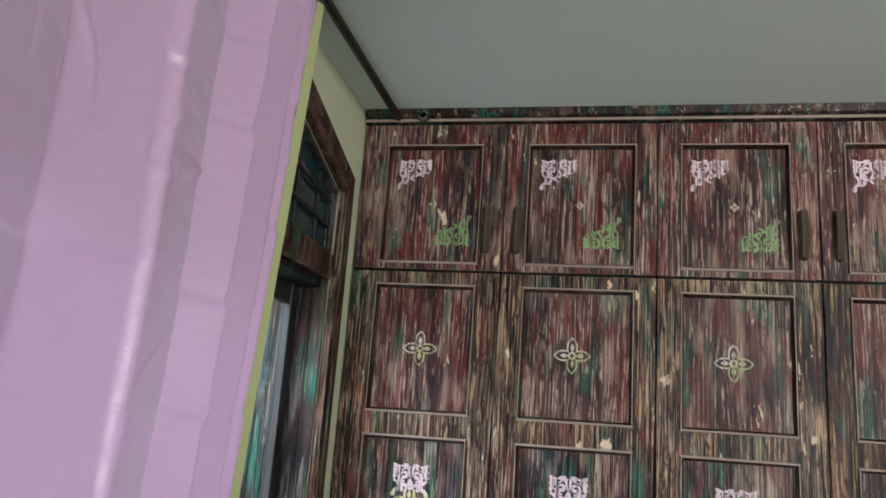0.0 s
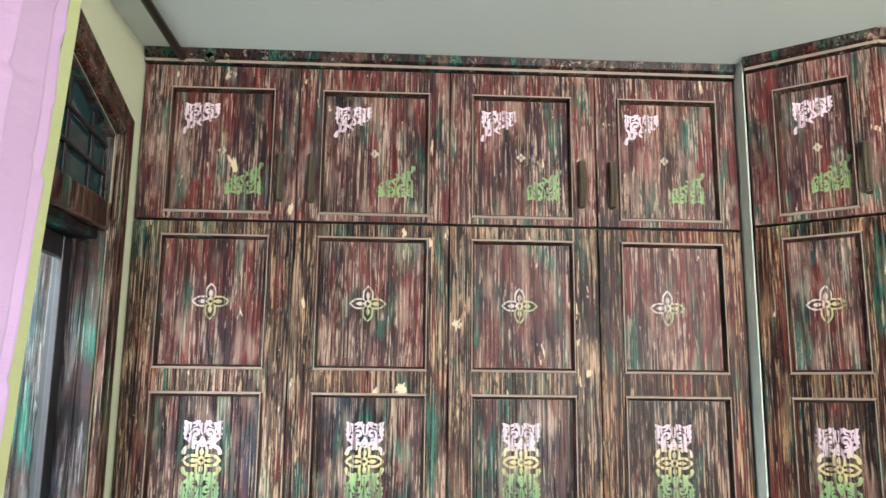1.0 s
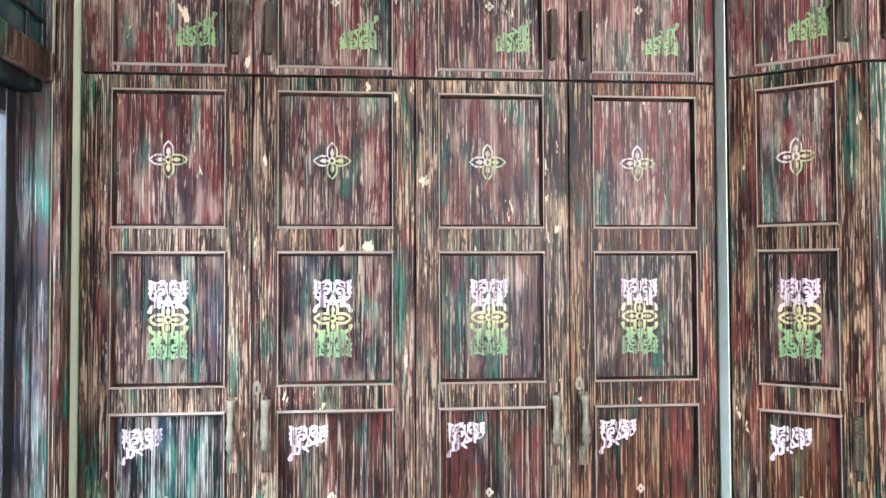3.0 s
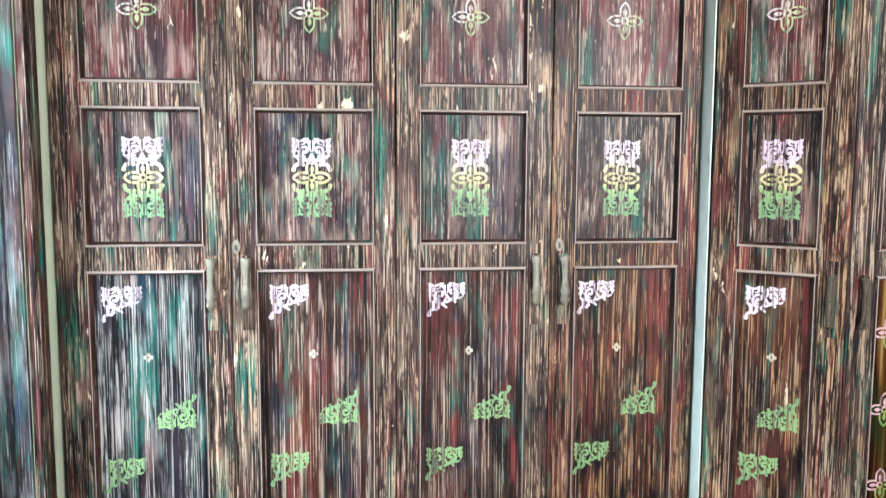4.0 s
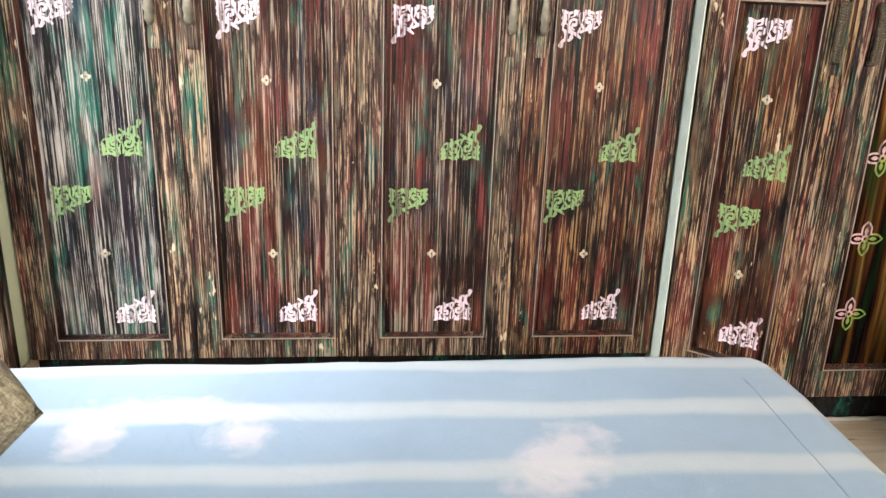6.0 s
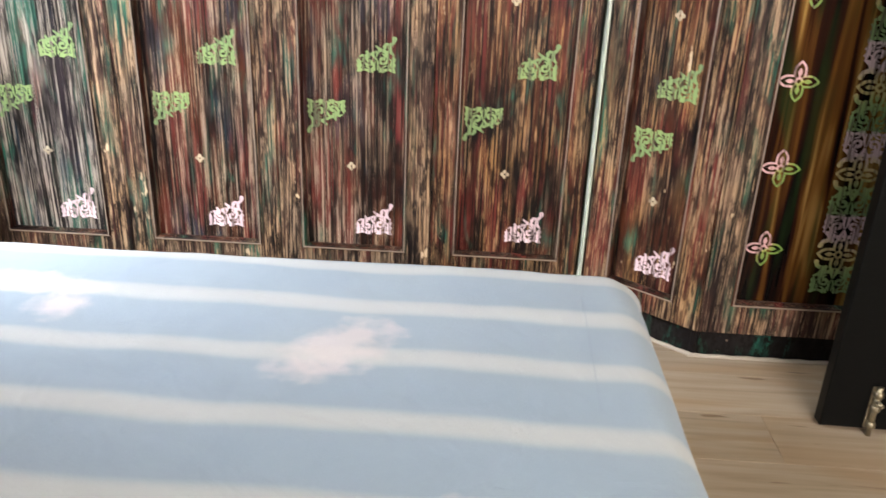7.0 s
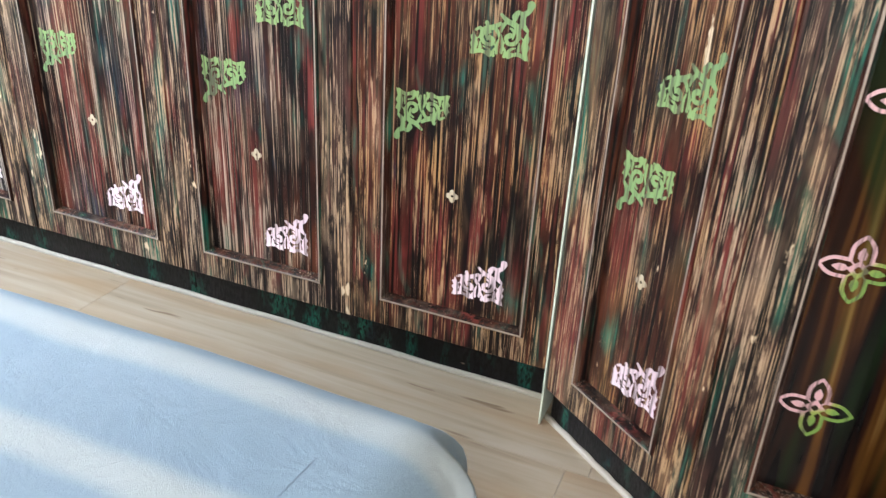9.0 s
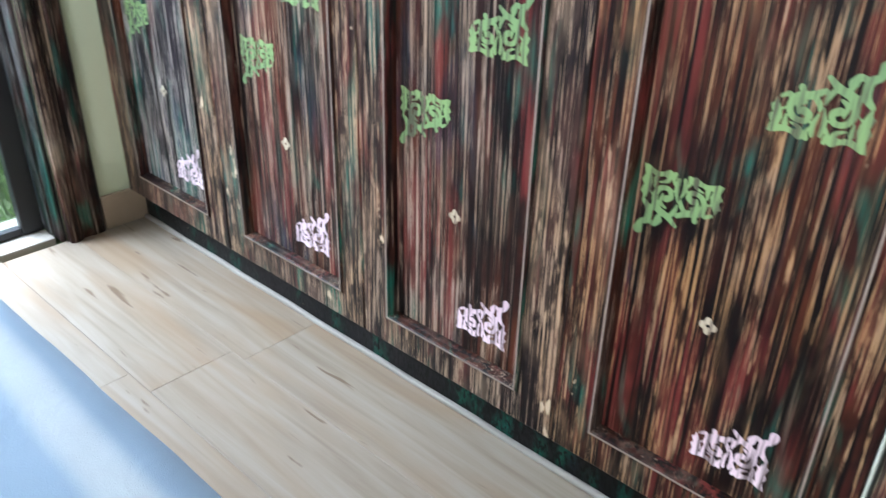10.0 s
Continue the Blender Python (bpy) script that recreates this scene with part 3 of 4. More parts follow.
# half of a scroll motif: outer edge at 0, mirror axis at 1, downwards negative
LEAF = ((0.0, 0.0), (0.14, -0.05), (0.23, -0.20), (0.29, -0.42), (0.24, -0.64), (0.10, -0.95), (0.07, -0.76), (-0.01, -0.72), (0.07, -0.52), (-0.01, -0.42), (0.07, -0.26))
SCROLL = (
    (((0.10, -0.05), (0.34, -0.17), (0.52, -0.14), (0.68, -0.10)), (0.10, 0.15, 0.11, 0.22)),
    (((0.70, -0.12), (0.64, -0.28), (0.46, -0.36)), (0.16, 0.10, 0.04)),
    (((1.00, -1.32), (0.78, -1.15), (0.50, -1.02), (0.39, -0.74), (0.50, -0.50), (0.72, -0.47), (0.79, -0.64), (0.67, -0.72)), (0.10, 0.17, 0.20, 0.16, 0.13, 0.13, 0.14, 0.18)),
    (((0.92, -0.16), (0.90, -0.44), (0.97, -0.72)), (0.10, 0.12, 0.04)),
    (((0.97, -0.78), (0.93, -0.96), (0.82, -1.12)), (0.04, 0.13, 0.12)),
    (((0.22, -0.62), (0.42, -0.80)), (0.05, 0.05)),
    (((0.82, -0.05), (0.80, -0.22), (0.87, -0.36)), (0.11, 0.09, 0.04)),
    (((0.36, -0.30), (0.35, -0.52)), (0.13, 0.05)),
    (((0.58, -0.62), (0.55, -0.84), (0.68, -0.94)), (0.05, 0.11, 0.07)),
    (((0.18, -0.96), (0.34, -1.06), (0.37, -0.90)), (0.08, 0.11, 0.07)),
    (((0.60, -1.12), (0.54, -1.28)), (0.10, 0.15)),
    (((0.79, -0.50), (0.90, -0.44)), (0.05, 0.05)),
)
TAIL = (
    (((0.12, -0.92), (0.28, -1.10), (0.28, -1.38), (0.13, -1.50), (0.07, -1.70)), (0.10, 0.18, 0.18, 0.14, 0.25)),
    (((0.28, -1.38), (0.46, -1.44), (0.56, -1.30)), (0.12, 0.13, 0.20)),
    (((0.28, -1.10), (0.46, -1.02)), (0.12, 0.12)),
)


def scrolls(w, flip=1, z=0.0, short=1.0):
    """Both halves of a scroll motif; short squeezes the second half."""
    strokes, leaves = [], []
    for side in (1, -1):
        def put(p):
            return (w + side * (p[0] - 1) * w, z + flip * p[1] * w * (short if side < 0 else 1.0))
        leaves.append([put(p) for p in LEAF])
        for pts, wd in SCROLL:
            strokes.append(curve([put(p) for p in pts], [v * w * 0.95 for v in wd]))
    return strokes, leaves


def petal_star(r, wd, x=0.0, z=0.0):
    """Four outlined pointed petals, a drop in each, round a pierced diamond."""
    strokes = []
    for k in range(4):
        ca, sa = (1, 0, -1, 0)[k], (0, 1, 0, -1)[k]

        def turn(p):
            return (x + (p[0] * ca - p[1] * sa) * r, z + (p[0] * sa + p[1] * ca) * r)
        for side in (1, -1):
            strokes.append(curve([turn(p) for p in ((0.26, 0.26 * side), (0.60, 0.26 * side), (0.80, 0.18 * side), (1.0, 0.0))], [wd, wd, wd, 0.8 * wd]))
        strokes.append(curve([turn(p) for p in ((0.38, 0), (0.48, 0), (0.66, 0))], [0.20 * r, 0.22 * r, 0.02 * r]))
        strokes.append(curve([turn(p) for p in ((0.20, 0), (0.10, 0.10), (0, 0.20))], [0.13 * r, 0.11 * r, 0.13 * r]))
        strokes.append(curve([turn(p) for p in ((0.2, 0), (0.34, 0))], [0.06 * r, 0.06 * r]))
        strokes.append(curve([turn(p) for p in ((0.12, 0.12), (0.26, 0.26))], [0.05 * r, 0.05 * r]))
    return strokes


def corner_sheet(material, w=0.055):
    strokes, leaves = scrolls(w, short=0.80)
    strokes += [curve([(p[0] * w, p[1] * w) for p in pts], [v * w for v in wd]) for pts, wd in TAIL]
    return cut_sheet("stencil_corner", strokes, leaves, material)


def lace_sheet(w=0.055, h=0.222):
    strokes, leaves = scrolls(w)
    lower = scrolls(w, -1, -h)
    strokes, leaves = strokes + lower[0], leaves + lower[1]
    strokes += petal_star(0.052, 0.0075, w, -h / 2)
    for side in (1, -1):
        for f in (1, -1):
            for pts, wd in ((((-0.92, 1.12), (-0.66, 1.02), (-0.58, 0.74), (-0.82, 0.62), (-0.92, 0.40)), (0.06, 0.20, 0.22, 0.18, 0.22)), (((-0.58, 0.74), (-0.44, 0.66)), (0.12, 0.20)), (((-0.66, 1.02), (-0.56, 1.12)), (0.10, 0.06))):
                strokes.append(curve([(w + side * p[0] * w, -h / 2 + f * p[1] * w) for p in pts], [v * w for v in wd]))
    return cut_sheet("stencil_lace", strokes, leaves, S_LACE)


def diamond_sheet(r=0.013):
    strokes = []
    for k in range(4):
        ca, sa = (1, 0, -1, 0)[k], (0, 1, 0, -1)[k]
        strokes.append(curve([(0.62 * r * ca, 0.62 * r * sa), (0.98 * r * ca, 0.98 * r * sa)], [0.80 * r, 0.06 * r]))
        strokes.append(curve([(0.62 * r * ca, 0.62 * r * sa), (-0.62 * r * sa, 0.62 * r * ca)], [0.5 * r, 0.5 * r]))
    return cut_sheet("stencil_diamond", strokes, [], S_CREAM, 0.0009)


M_CORNER_P = corner_sheet(S_PINK)
M_CORNER_G = corner_sheet(S_GREEN)
M_FLOWER = cut_sheet("stencil_flower", petal_star(0.052, 0.0050), [], S_FLOWER)
M_PETAL = cut_sheet("stencil_flower", petal_star(0.047, 0.0052), [], S_PETAL)
M_DIAMOND = diamond_sheet()
M_LACE = lace_sheet()


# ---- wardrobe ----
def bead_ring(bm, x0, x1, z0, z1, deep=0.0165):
    """Moulded bead mitred round a panel; the crest takes the second material, wider on level runs."""
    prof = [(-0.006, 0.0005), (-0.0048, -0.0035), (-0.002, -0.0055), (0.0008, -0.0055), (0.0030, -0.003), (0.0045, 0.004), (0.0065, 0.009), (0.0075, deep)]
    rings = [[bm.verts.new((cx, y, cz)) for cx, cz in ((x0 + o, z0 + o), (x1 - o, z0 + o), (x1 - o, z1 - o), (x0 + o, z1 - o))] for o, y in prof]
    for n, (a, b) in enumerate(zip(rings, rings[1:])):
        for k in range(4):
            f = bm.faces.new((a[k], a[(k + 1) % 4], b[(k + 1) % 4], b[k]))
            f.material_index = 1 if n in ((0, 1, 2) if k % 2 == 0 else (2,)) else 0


def framed_board(xs, zs, thick, bevel):
    """One board with a window cut for each panel: columns xs, and rows zs of which every second is a panel."""
    bm = bmesh.new()
    f = [[bm.verts.new((x, 0, z)) for z in zs] for x in xs]
    r = [[bm.verts.new((x, thick, z)) for z in zs] for x in xs]
    nx, nz = len(xs) - 1, len(zs) - 1
    solid = {(i, k) for i in range(nx) for k in range(nz) if not (i % 2 == 1 and k % 2 == 1)}
    for i, k in solid:
        bm.faces.new((f[i][k], f[i + 1][k], f[i + 1][k + 1], f[i][k + 1]))
        bm.faces.new((r[i][k], r[i][k + 1], r[i + 1][k + 1], r[i + 1][k]))
        for di, dk, p, q in ((-1, 0, (i, k), (i, k + 1)), (1, 0, (i + 1, k), (i + 1, k + 1)), (0, -1, (i, k), (i + 1, k)), (0, 1, (i, k + 1), (i + 1, k + 1))):
            if (i + di, k + dk) not in solid:
                bm.faces.new((f[p[0]][p[1]], f[q[0]][q[1]], r[q[0]][q[1]], r[p[0]][p[1]]))
    bmesh.ops.recalc_face_normals(bm, faces=bm.faces)
    sharp = [e for e in bm.edges if len(e.link_faces) == 2 and e.calc_face_angle() > 0.5 and e.verts[0].co.y < 0.001 and e.verts[1].co.y < 0.001]
    bmesh.ops.bevel(bm, geom=sharp, offset=bevel, segments=2, profile=0.5, affect="EDGES")
    return bm


def make_door(parent, name, x0, x1, z0, z1, px0, px1, panels, woods, label, brushed=False, combed=None):
    """A framed door: frame, recessed panels, beads."""
    zs = [z0] + [v for p in panels for v in p] + [z1]
    bm = framed_board([x0, px0, px1, x1], zs, 0.022, 0.0028)
    d = part(name, bm, woods[0], parent, label)
    for k, (pz0, pz1) in enumerate(panels):
        part("panel", box_mesh(px0 + 0.0005, px1 - 0.0005, 0.0165, 0.0215, pz0 + 0.0005, pz1 - 0.0005), BRUSHED if brushed and k == 0 else (woods[1] if len(panels) == 1 else (combed, MIDROW[combed is COMBED[2]], WORN_LIT[woods[0] is not WOOD[0]])[k]), d)
        b = bmesh.new()
        bead_ring(b, px0, px1, pz0, pz1)
        # dark hollow and pale crest put shade and highlight into the bead colour
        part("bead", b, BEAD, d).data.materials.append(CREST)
    return d


Y_P = 0.0145     # stencils lie just proud of the recessed panel


def motif(door, me, x, z, name, turn=0):
    m = pose(x, Y_P + 0.002, z)
    if turn:
        m = pose(x, Y_P + 0.002, z) @ Matrix(((-1, 0, 0, 0), (0, 1, 0, 0), (0, 0, -1, 0), (0, 0, 0, 1)))
    part(name, me, None, door, m=m)


def twisted_pull(parent, x, z0, z1):
    """Dark pull with a braided grip standing on two feet."""
    bm = bmesh.new()
    n = 96
    for ph in (0, 2 * math.pi / 3, 4 * math.pi / 3):
        pts = []
        for i in range(n + 1):
            u = i / n
            a = ph + 44 * u
            pts.append((x + 0.0085 * math.sin(a), -0.022 - 0.003 * math.sin(2 * a) + 0.010 * (2 * u - 1) ** 4, z0 + (z1 - z0) * u))
        add_tube(bm, pts, 0.0036, 6)
    for z in (z0 + 0.004, z1 - 0.004):
        add_tube(bm, [(x, -0.016, z), (x, 0.001, z)], [0.006, 0.010], 10)
    part("handle", bm, BRONZE, parent, "dark braided metal pull", smooth=True)


def bow_handle(parent, x, z):
    """Pewter drop handle, waisted, on a long back plate."""
    bm = bmesh.new()
    prof = [(0.085, 0.013), (0.078, 0.015), (0.06, 0.010), (0.02, 0.008), (0.0, 0.011), (-0.02, 0.014), (-0.03, 0.010), (-0.045, 0.013), (-0.06, 0.006)]
    add_tube(bm, [(x, -0.020 - 0.010 * math.cos(dz * 18), z + dz) for dz, r in prof], [r for dz, r in prof], 12)
    for dz in (0.07, -0.05):
        add_tube(bm, [(x, -0.018, z + dz), (x, 0.0, z + dz)], 0.006, 8)
    h = part("handle", bm, PEWTER, parent, "pewter waisted handle", smooth=True)
    part("back_plate", box_mesh(x - 0.014, x + 0.014, -0.0035, 0.0005, z - 0.12, z + 0.09, bevel=0.0015), WOOD[1], parent)


def keyhole(parent, x, z):
    bm = bmesh.new()
    pts = [(x + 0.011 * math.cos(a), z + 0.020 * math.sin(a)) for a in (2 * math.pi * k / 16 for k in range(16))]
    f = [bm.verts.new((px, -0.004, pz)) for px, pz in pts]
    g = [bm.verts.new((px, 0.0005, pz)) for px, pz in pts]
    bm.faces.new(f)
    for k in range(16):
        bm.faces.new((f[k], f[(k + 1) % 16], g[(k + 1) % 16], g[k]))
    esc = part("keyhole_plate", bm, PEWTER, parent)
    part("keyhole", box_mesh(x - 0.0025, x + 0.0025, -0.006, -0.0042, z - 0.010, z + 0.006, bevel=0.001), IRON, parent)


ROWS_P = [(0.155, 1.135), (1.213, 1.583), (1.658, 2.040)]
UP = (2.116, 2.496)


def door_set(unit, k, x0, x1, px0, px1, cx, woods, brushed=False, handle_side=1, off=(-0.121, 0.126, -0.125, 0.121, -0.115, 0.130)):
    """One tall door and the loft door over it, with their stencils and handles. cx: the middle of the motifs."""
    lab = "tall three-panel door in rubbed maroon, teal and tan paint with stencils"
    d = make_door(unit, "door", x0, x1, PLINTH_TOP + 0.004, 2.084, px0, px1, [(0.178, 1.135)] + ROWS_P[1:] if brushed else ROWS_P, woods, lab, brushed, COMBED[(0, 1, 1, 2, 2, 2)[k]])
    u = make_door(unit, "loft_door", x0, x1, 2.091, 2.570, px0, px1, [UP], WORN_LIT if k % 2 else WORN_LIT[::-1], "small loft door in rubbed dark paint with stencils")
    pk, gr, g2, p2, up, ug = off
    motif(u, M_CORNER_P, cx + up, 2.456, "stencil")
    motif(u, M_DIAMOND, cx + 0.008, 2.307, "stencil")
    motif(u, M_CORNER_G, cx + ug, 2.172, "stencil", 1)
    motif(d, M_FLOWER, cx, 1.848, "stencil")
    motif(d, M_LACE, cx - 0.053, 1.508, "stencil")
    if brushed:
        for i in range(4):
            motif(d, M_PETAL, px0 + 0.054, 0.336 + 0.2155 * i, "stencil")
            motif(d, M_LACE, px0 + 0.190, 0.441 + 0.2155 * i, "stencil")
    else:
        motif(d, M_CORNER_P, cx + pk, 1.095, "stencil")
        motif(d, M_DIAMOND, cx, 0.893, "stencil")
        motif(d, M_CORNER_G, cx + gr, 0.685, "stencil", 1)
        motif(d, M_CORNER_G, cx + g2, 0.603, "stencil")
        motif(d, M_DIAMOND, cx, 0.409, "stencil")
        motif(d, M_CORNER_P, cx + p2, 0.198, "stencil", 1)
    hx = x1 - 0.045 if handle_side > 0 else x0 + 0.045
    twisted_pull(u, hx, 2.150, 2.292)
    return d, u, hx


def cabinet(label, m, x0, x1, depth):
    un = thing("wardrobe_cabinet", label, "wardrobe", m, "built-in wardrobe cabinets")
    bm = bmesh.new()
    add_box(bm, x0, x0 + 0.018, 0.024, depth, PLINTH_TOP + 0.002, 2.572)
    add_box(bm, x1 - 0.018, x1, 0.024, depth, PLINTH_TOP + 0.002, 2.572)
    add_box(bm, x0 + 0.018, x1 - 0.018, depth - 0.012, depth, PLINTH_TOP + 0.002, 2.572)
    for z in (PLINTH_TOP + 0.002, 2.078, 2.554):
        add_box(bm, x0 + 0.018, x1 - 0.018, 0.024, depth - 0.012, z, z + 0.018)
    part("carcass", bm, PLINTH, un, "dark painted cabinet box")
    part("plinth", box_mesh(x0, x1, 0.036, 0.056, 0.0, PLINTH_TOP, bevel=0.002), PLINTH, un, "dark teal-black recessed plinth")
    return un


E0 = pose(0, FRONT, 0)
A, B, C = WOOD
un = cabinet("built-in wardrobe cabinet with rubbed stencilled doors beside the garden door", E0, -0.634, 0.295, 0.57)
d, u, hx = door_set(un, 0, -0.632, -0.1665, -0.548, -0.240, -0.400, (A, C), handle_side=1)
bow_handle(d, -0.218, 1.09)
d, u, hx = door_set(un, 1, -0.1635, 0.2935, -0.092, 0.230, 0.058, (B, A), handle_side=-1)
bow_handle(d, -0.122, 1.09)
keyhole(d, -0.150, 1.205)
un = cabinet("built-in wardrobe cabinet with dark rubbed stencilled doors in the middle", E0, 0.296, 1.190, 0.57)
d, u, hx = door_set(un, 2, 0.2965, 0.7435, 0.365, 0.668, 0.508, (A, B), handle_side=1)
bow_handle(d, 0.698, 1.09)
d, u, hx = door_set(un, 3, 0.7465, 1.186, 0.818, 1.125, 0.956, (C, B), handle_side=-1)
bow_handle(d, 0.782, 1.09)
keyhole(d, 0.770, 1.205)

# the corner: angled door and the return face
ANG, PX, PY = 38.0, 1.341, 2.292
EA = pose(PX, PY, 0, 0, 0, -ANG)
WL, WR = -0.176, 0.186
CXR, CYR = PX + WR * math.cos(radians(ANG)), PY - WR * math.sin(radians(ANG))
un = thing("wardrobe_cabinet", "angled corner wardrobe cabinet with a rubbed stencilled door", "wardrobe", EA, "built-in wardrobe cabinets")
part("plinth", box_mesh(WL - 0.012, WR - 0.004, 0.030, 0.050, 0.0, PLINTH_TOP, bevel=0.002), PLINTH, un, "dark teal-black recessed plinth")
bm = bmesh.new()
add_box(bm, WL + 0.004, WL + 0.020, 0.024, 0.10, PLINTH_TOP + 0.002, 2.572)
add_box(bm, WL + 0.020, WR - 0.03, 0.085, 0.10, PLINTH_TOP + 0.002, 2.572)
part("carcass", bm, PLINTH, un, "dark painted cabinet box")
d, u, hx = door_set(un, 4, WL, WR - 0.002, -0.098, 0.106, 0.002, (PALE, A), handle_side=1, off=(-0.078, 0.078, -0.080, 0.081, -0.053, 0.092))
part("back_plate", box_mesh(0.135, 0.163, -0.0035, 0.0005, 0.97, 1.18, bevel=0.0015), WOOD[1], d)
twisted_pull(d, 0.149, 1.00, 1.14)
E6 = pose(CXR, CYR, 0)
W6 = 0.47
un = cabinet("return wardrobe cabinet with dark brushed stencilled door by black door", E6, 0.0, W6, 0.60)
d, u, hx = door_set(un, 5, 0.003, W6 - 0.002, 0.085, 0.392, 0.225, (A, B), True, -1)
twisted_pull(d, 0.042, 1.00, 1.14)
structure("wall_return", box_mesh(CXR + W6 + 0.002, X_R, CYR + 0.02, CYR + 0.14, -0.012, CEIL - 0.002), ROOMWALL, "plain wall beyond the return cabinet", "wall")

structure("corner_post", box_mesh(1.1948, 1.1985, 2.404, 2.62, 0.0, CEIL - 0.002, bevel=0.001), POST, "pale green painted corner post between wardrobe faces", "trim")


def cornice(x0, x1):
    bm = bmesh.new()
    prof = [(0.030, 2.573), (0.000, 2.574), (-0.010, 2.577), (-0.010, 2.586), (-0.004, 2.589), (-0.016, 2.596), (-0.024, 2.6175), (0.030, 2.6175)]
    rings = [[bm.verts.new((x, y, z)) for y, z in prof] for x in (x0, x1)]
    for k in range(len(prof)):
        f = bm.faces.new((rings[0][k], rings[0][(k + 1) % 8], rings[1][(k + 1) % 8], rings[1][k]))
        # pale lip: rub and highlight share one colour
        f.material_index = 1 if k == 2 else 0
    bm.faces.new(rings[0])
    bm.faces.new(rings[1][::-1])
    return bm


for m, x0, x1 in ((E0, -0.636, 1.190), (EA, WL, WR + 0.008), (E6, 0.0, W6)):
    co = structure("cornice", cornice(x0, x1), CORNICE, "dark rubbed wooden cornice under the ceiling", "cornice")
    co.data.materials.append(CREST)
    co.matrix_basis = m
for m, x0, x1 in ((E0, -0.630, 1.190), (EA, WL - 0.02, WR - 0.002), (E6, -0.004, W6)):
    bm = bmesh.new()
    add_tube(bm, [(x0 + (x1 - x0) * i / 20, 0.032 if m is E0 else 0.027, 0.001 + 0.0015 * math.sin(i * 2.1)) for i in range(21)], 0.0075, 8)
    st = structure("sealant", bm, CAULK, "pale beige sealant bead along the plinth", "sealant", True)
    st.matrix_basis = m

# ---- black door ----
bd = thing("black_door", "black painted panelled door standing open, brass tower bolt at its foot", "door", pose(1.728, 1.892, 0, 0, 0, -2.0))
DW, DT = 0.80, 0.036
bm = framed_board([0, 0.135, DW - 0.135, DW], [0.010, 0.215, 0.80, 0.98, 1.86, 2.03], DT, 0.004)
part("door_frame", bm, BLACK, bd)
for z0, z1 in ((0.215, 0.80), (0.98, 1.86)):
    part("panel", box_mesh(0.1355, DW - 0.1355, 0.013, DT - 0.013, z0 + 0.0005, z1 - 0.0005), BLACK, bd)
    bm = bmesh.new()
    bead_ring(bm, 0.135, DW - 0.135, z0, z1, 0.0125)
    part("bead", bm, BLACK, bd).data.materials.append(BLACK)
bm = bmesh.new()
add_tube(bm, [(0.110, -0.010, -0.002), (0.110, -0.010, 0.132)], 0.0065, 10)
for z in (0.030, 0.075, 0.112):
    add_tube(bm, [(0.110, -0.010, z - 0.009), (0.110, -0.010, z - 0.005), (0.110, -0.010, z + 0.005), (0.110, -0.010, z + 0.009)], [0.008, 0.0115, 0.0115, 0.008], 10)
add_tube(bm, [(0.110, -0.012, 0.095), (0.110, -0.034, 0.095)], [0.005, 0.007], 8)
bolt = part("tower_bolt", bm, STEEL, bd, "worn brass tower bolt", smooth=True)
part("bolt_plate", box_mesh(0.098, 0.122, -0.003, 0.0005, 0.016, 0.128, bevel=0.001), STEEL, bd)
part("lock_plate", box_mesh(0.045, 0.085, -0.004, 0.0005, 1.005, 1.16, bevel=0.0015), STEEL, bd, "brass lock plate")
bm = bmesh.new()
add_tube(bm, [(0.065, 0.0, 1.10), (0.065, -0.045, 1.10), (0.085, -0.050, 1.10), (0.17, -0.048, 1.095)], [0.010, 0.009, 0.009, 0.007], 10)
part("lever", bm, STEEL, bd, smooth=True)

# ---- bed ----
BX0, BX1, BY0, BY1, BT = -0.60, 1.245, 0.42, 1.915, 0.400
bed = thing("bed", "low dark wooden bed base with a mattress", "bed")
for y in (BY0 + 0.02, BY1 - 0.10):
    part("side_rail", box_mesh(BX0, BX1 - 0.02, y, y + 0.03, 0.07, 0.235, bevel=0.004), BEDWOOD, bed)
part("foot_board", box_mesh(BX1 - 0.018, BX1 + 0.012, BY0 + 0.01, BY1 - 0.030, 0.05, 0.240, bevel=0.005), BEDWOOD, bed)
part("head_board", box_mesh(BX0 - 0.035, BX0 - 0.002, BY0, BY1, 0.05, 0.80, bevel=0.006), BEDWOOD, bed)
for x in (BX0 + 0.03, BX1 - 0.09):
    for y in (BY0 + 0.06, BY1 - 0.12):
        part("leg", box_mesh(x, x + 0.06, y, y + 0.06, 0.0, 0.07, bevel=0.004), BEDWOOD, bed)
part("mattress", box_mesh(BX0 + 0.005, BX1 - 0.05, BY0 + 0.055, BY1 - 0.11, 0.20, BT - 0.035, bevel=0.05), plain("mattress_ticking", (0.6, 0.6, 0.58), 0.8), bed)


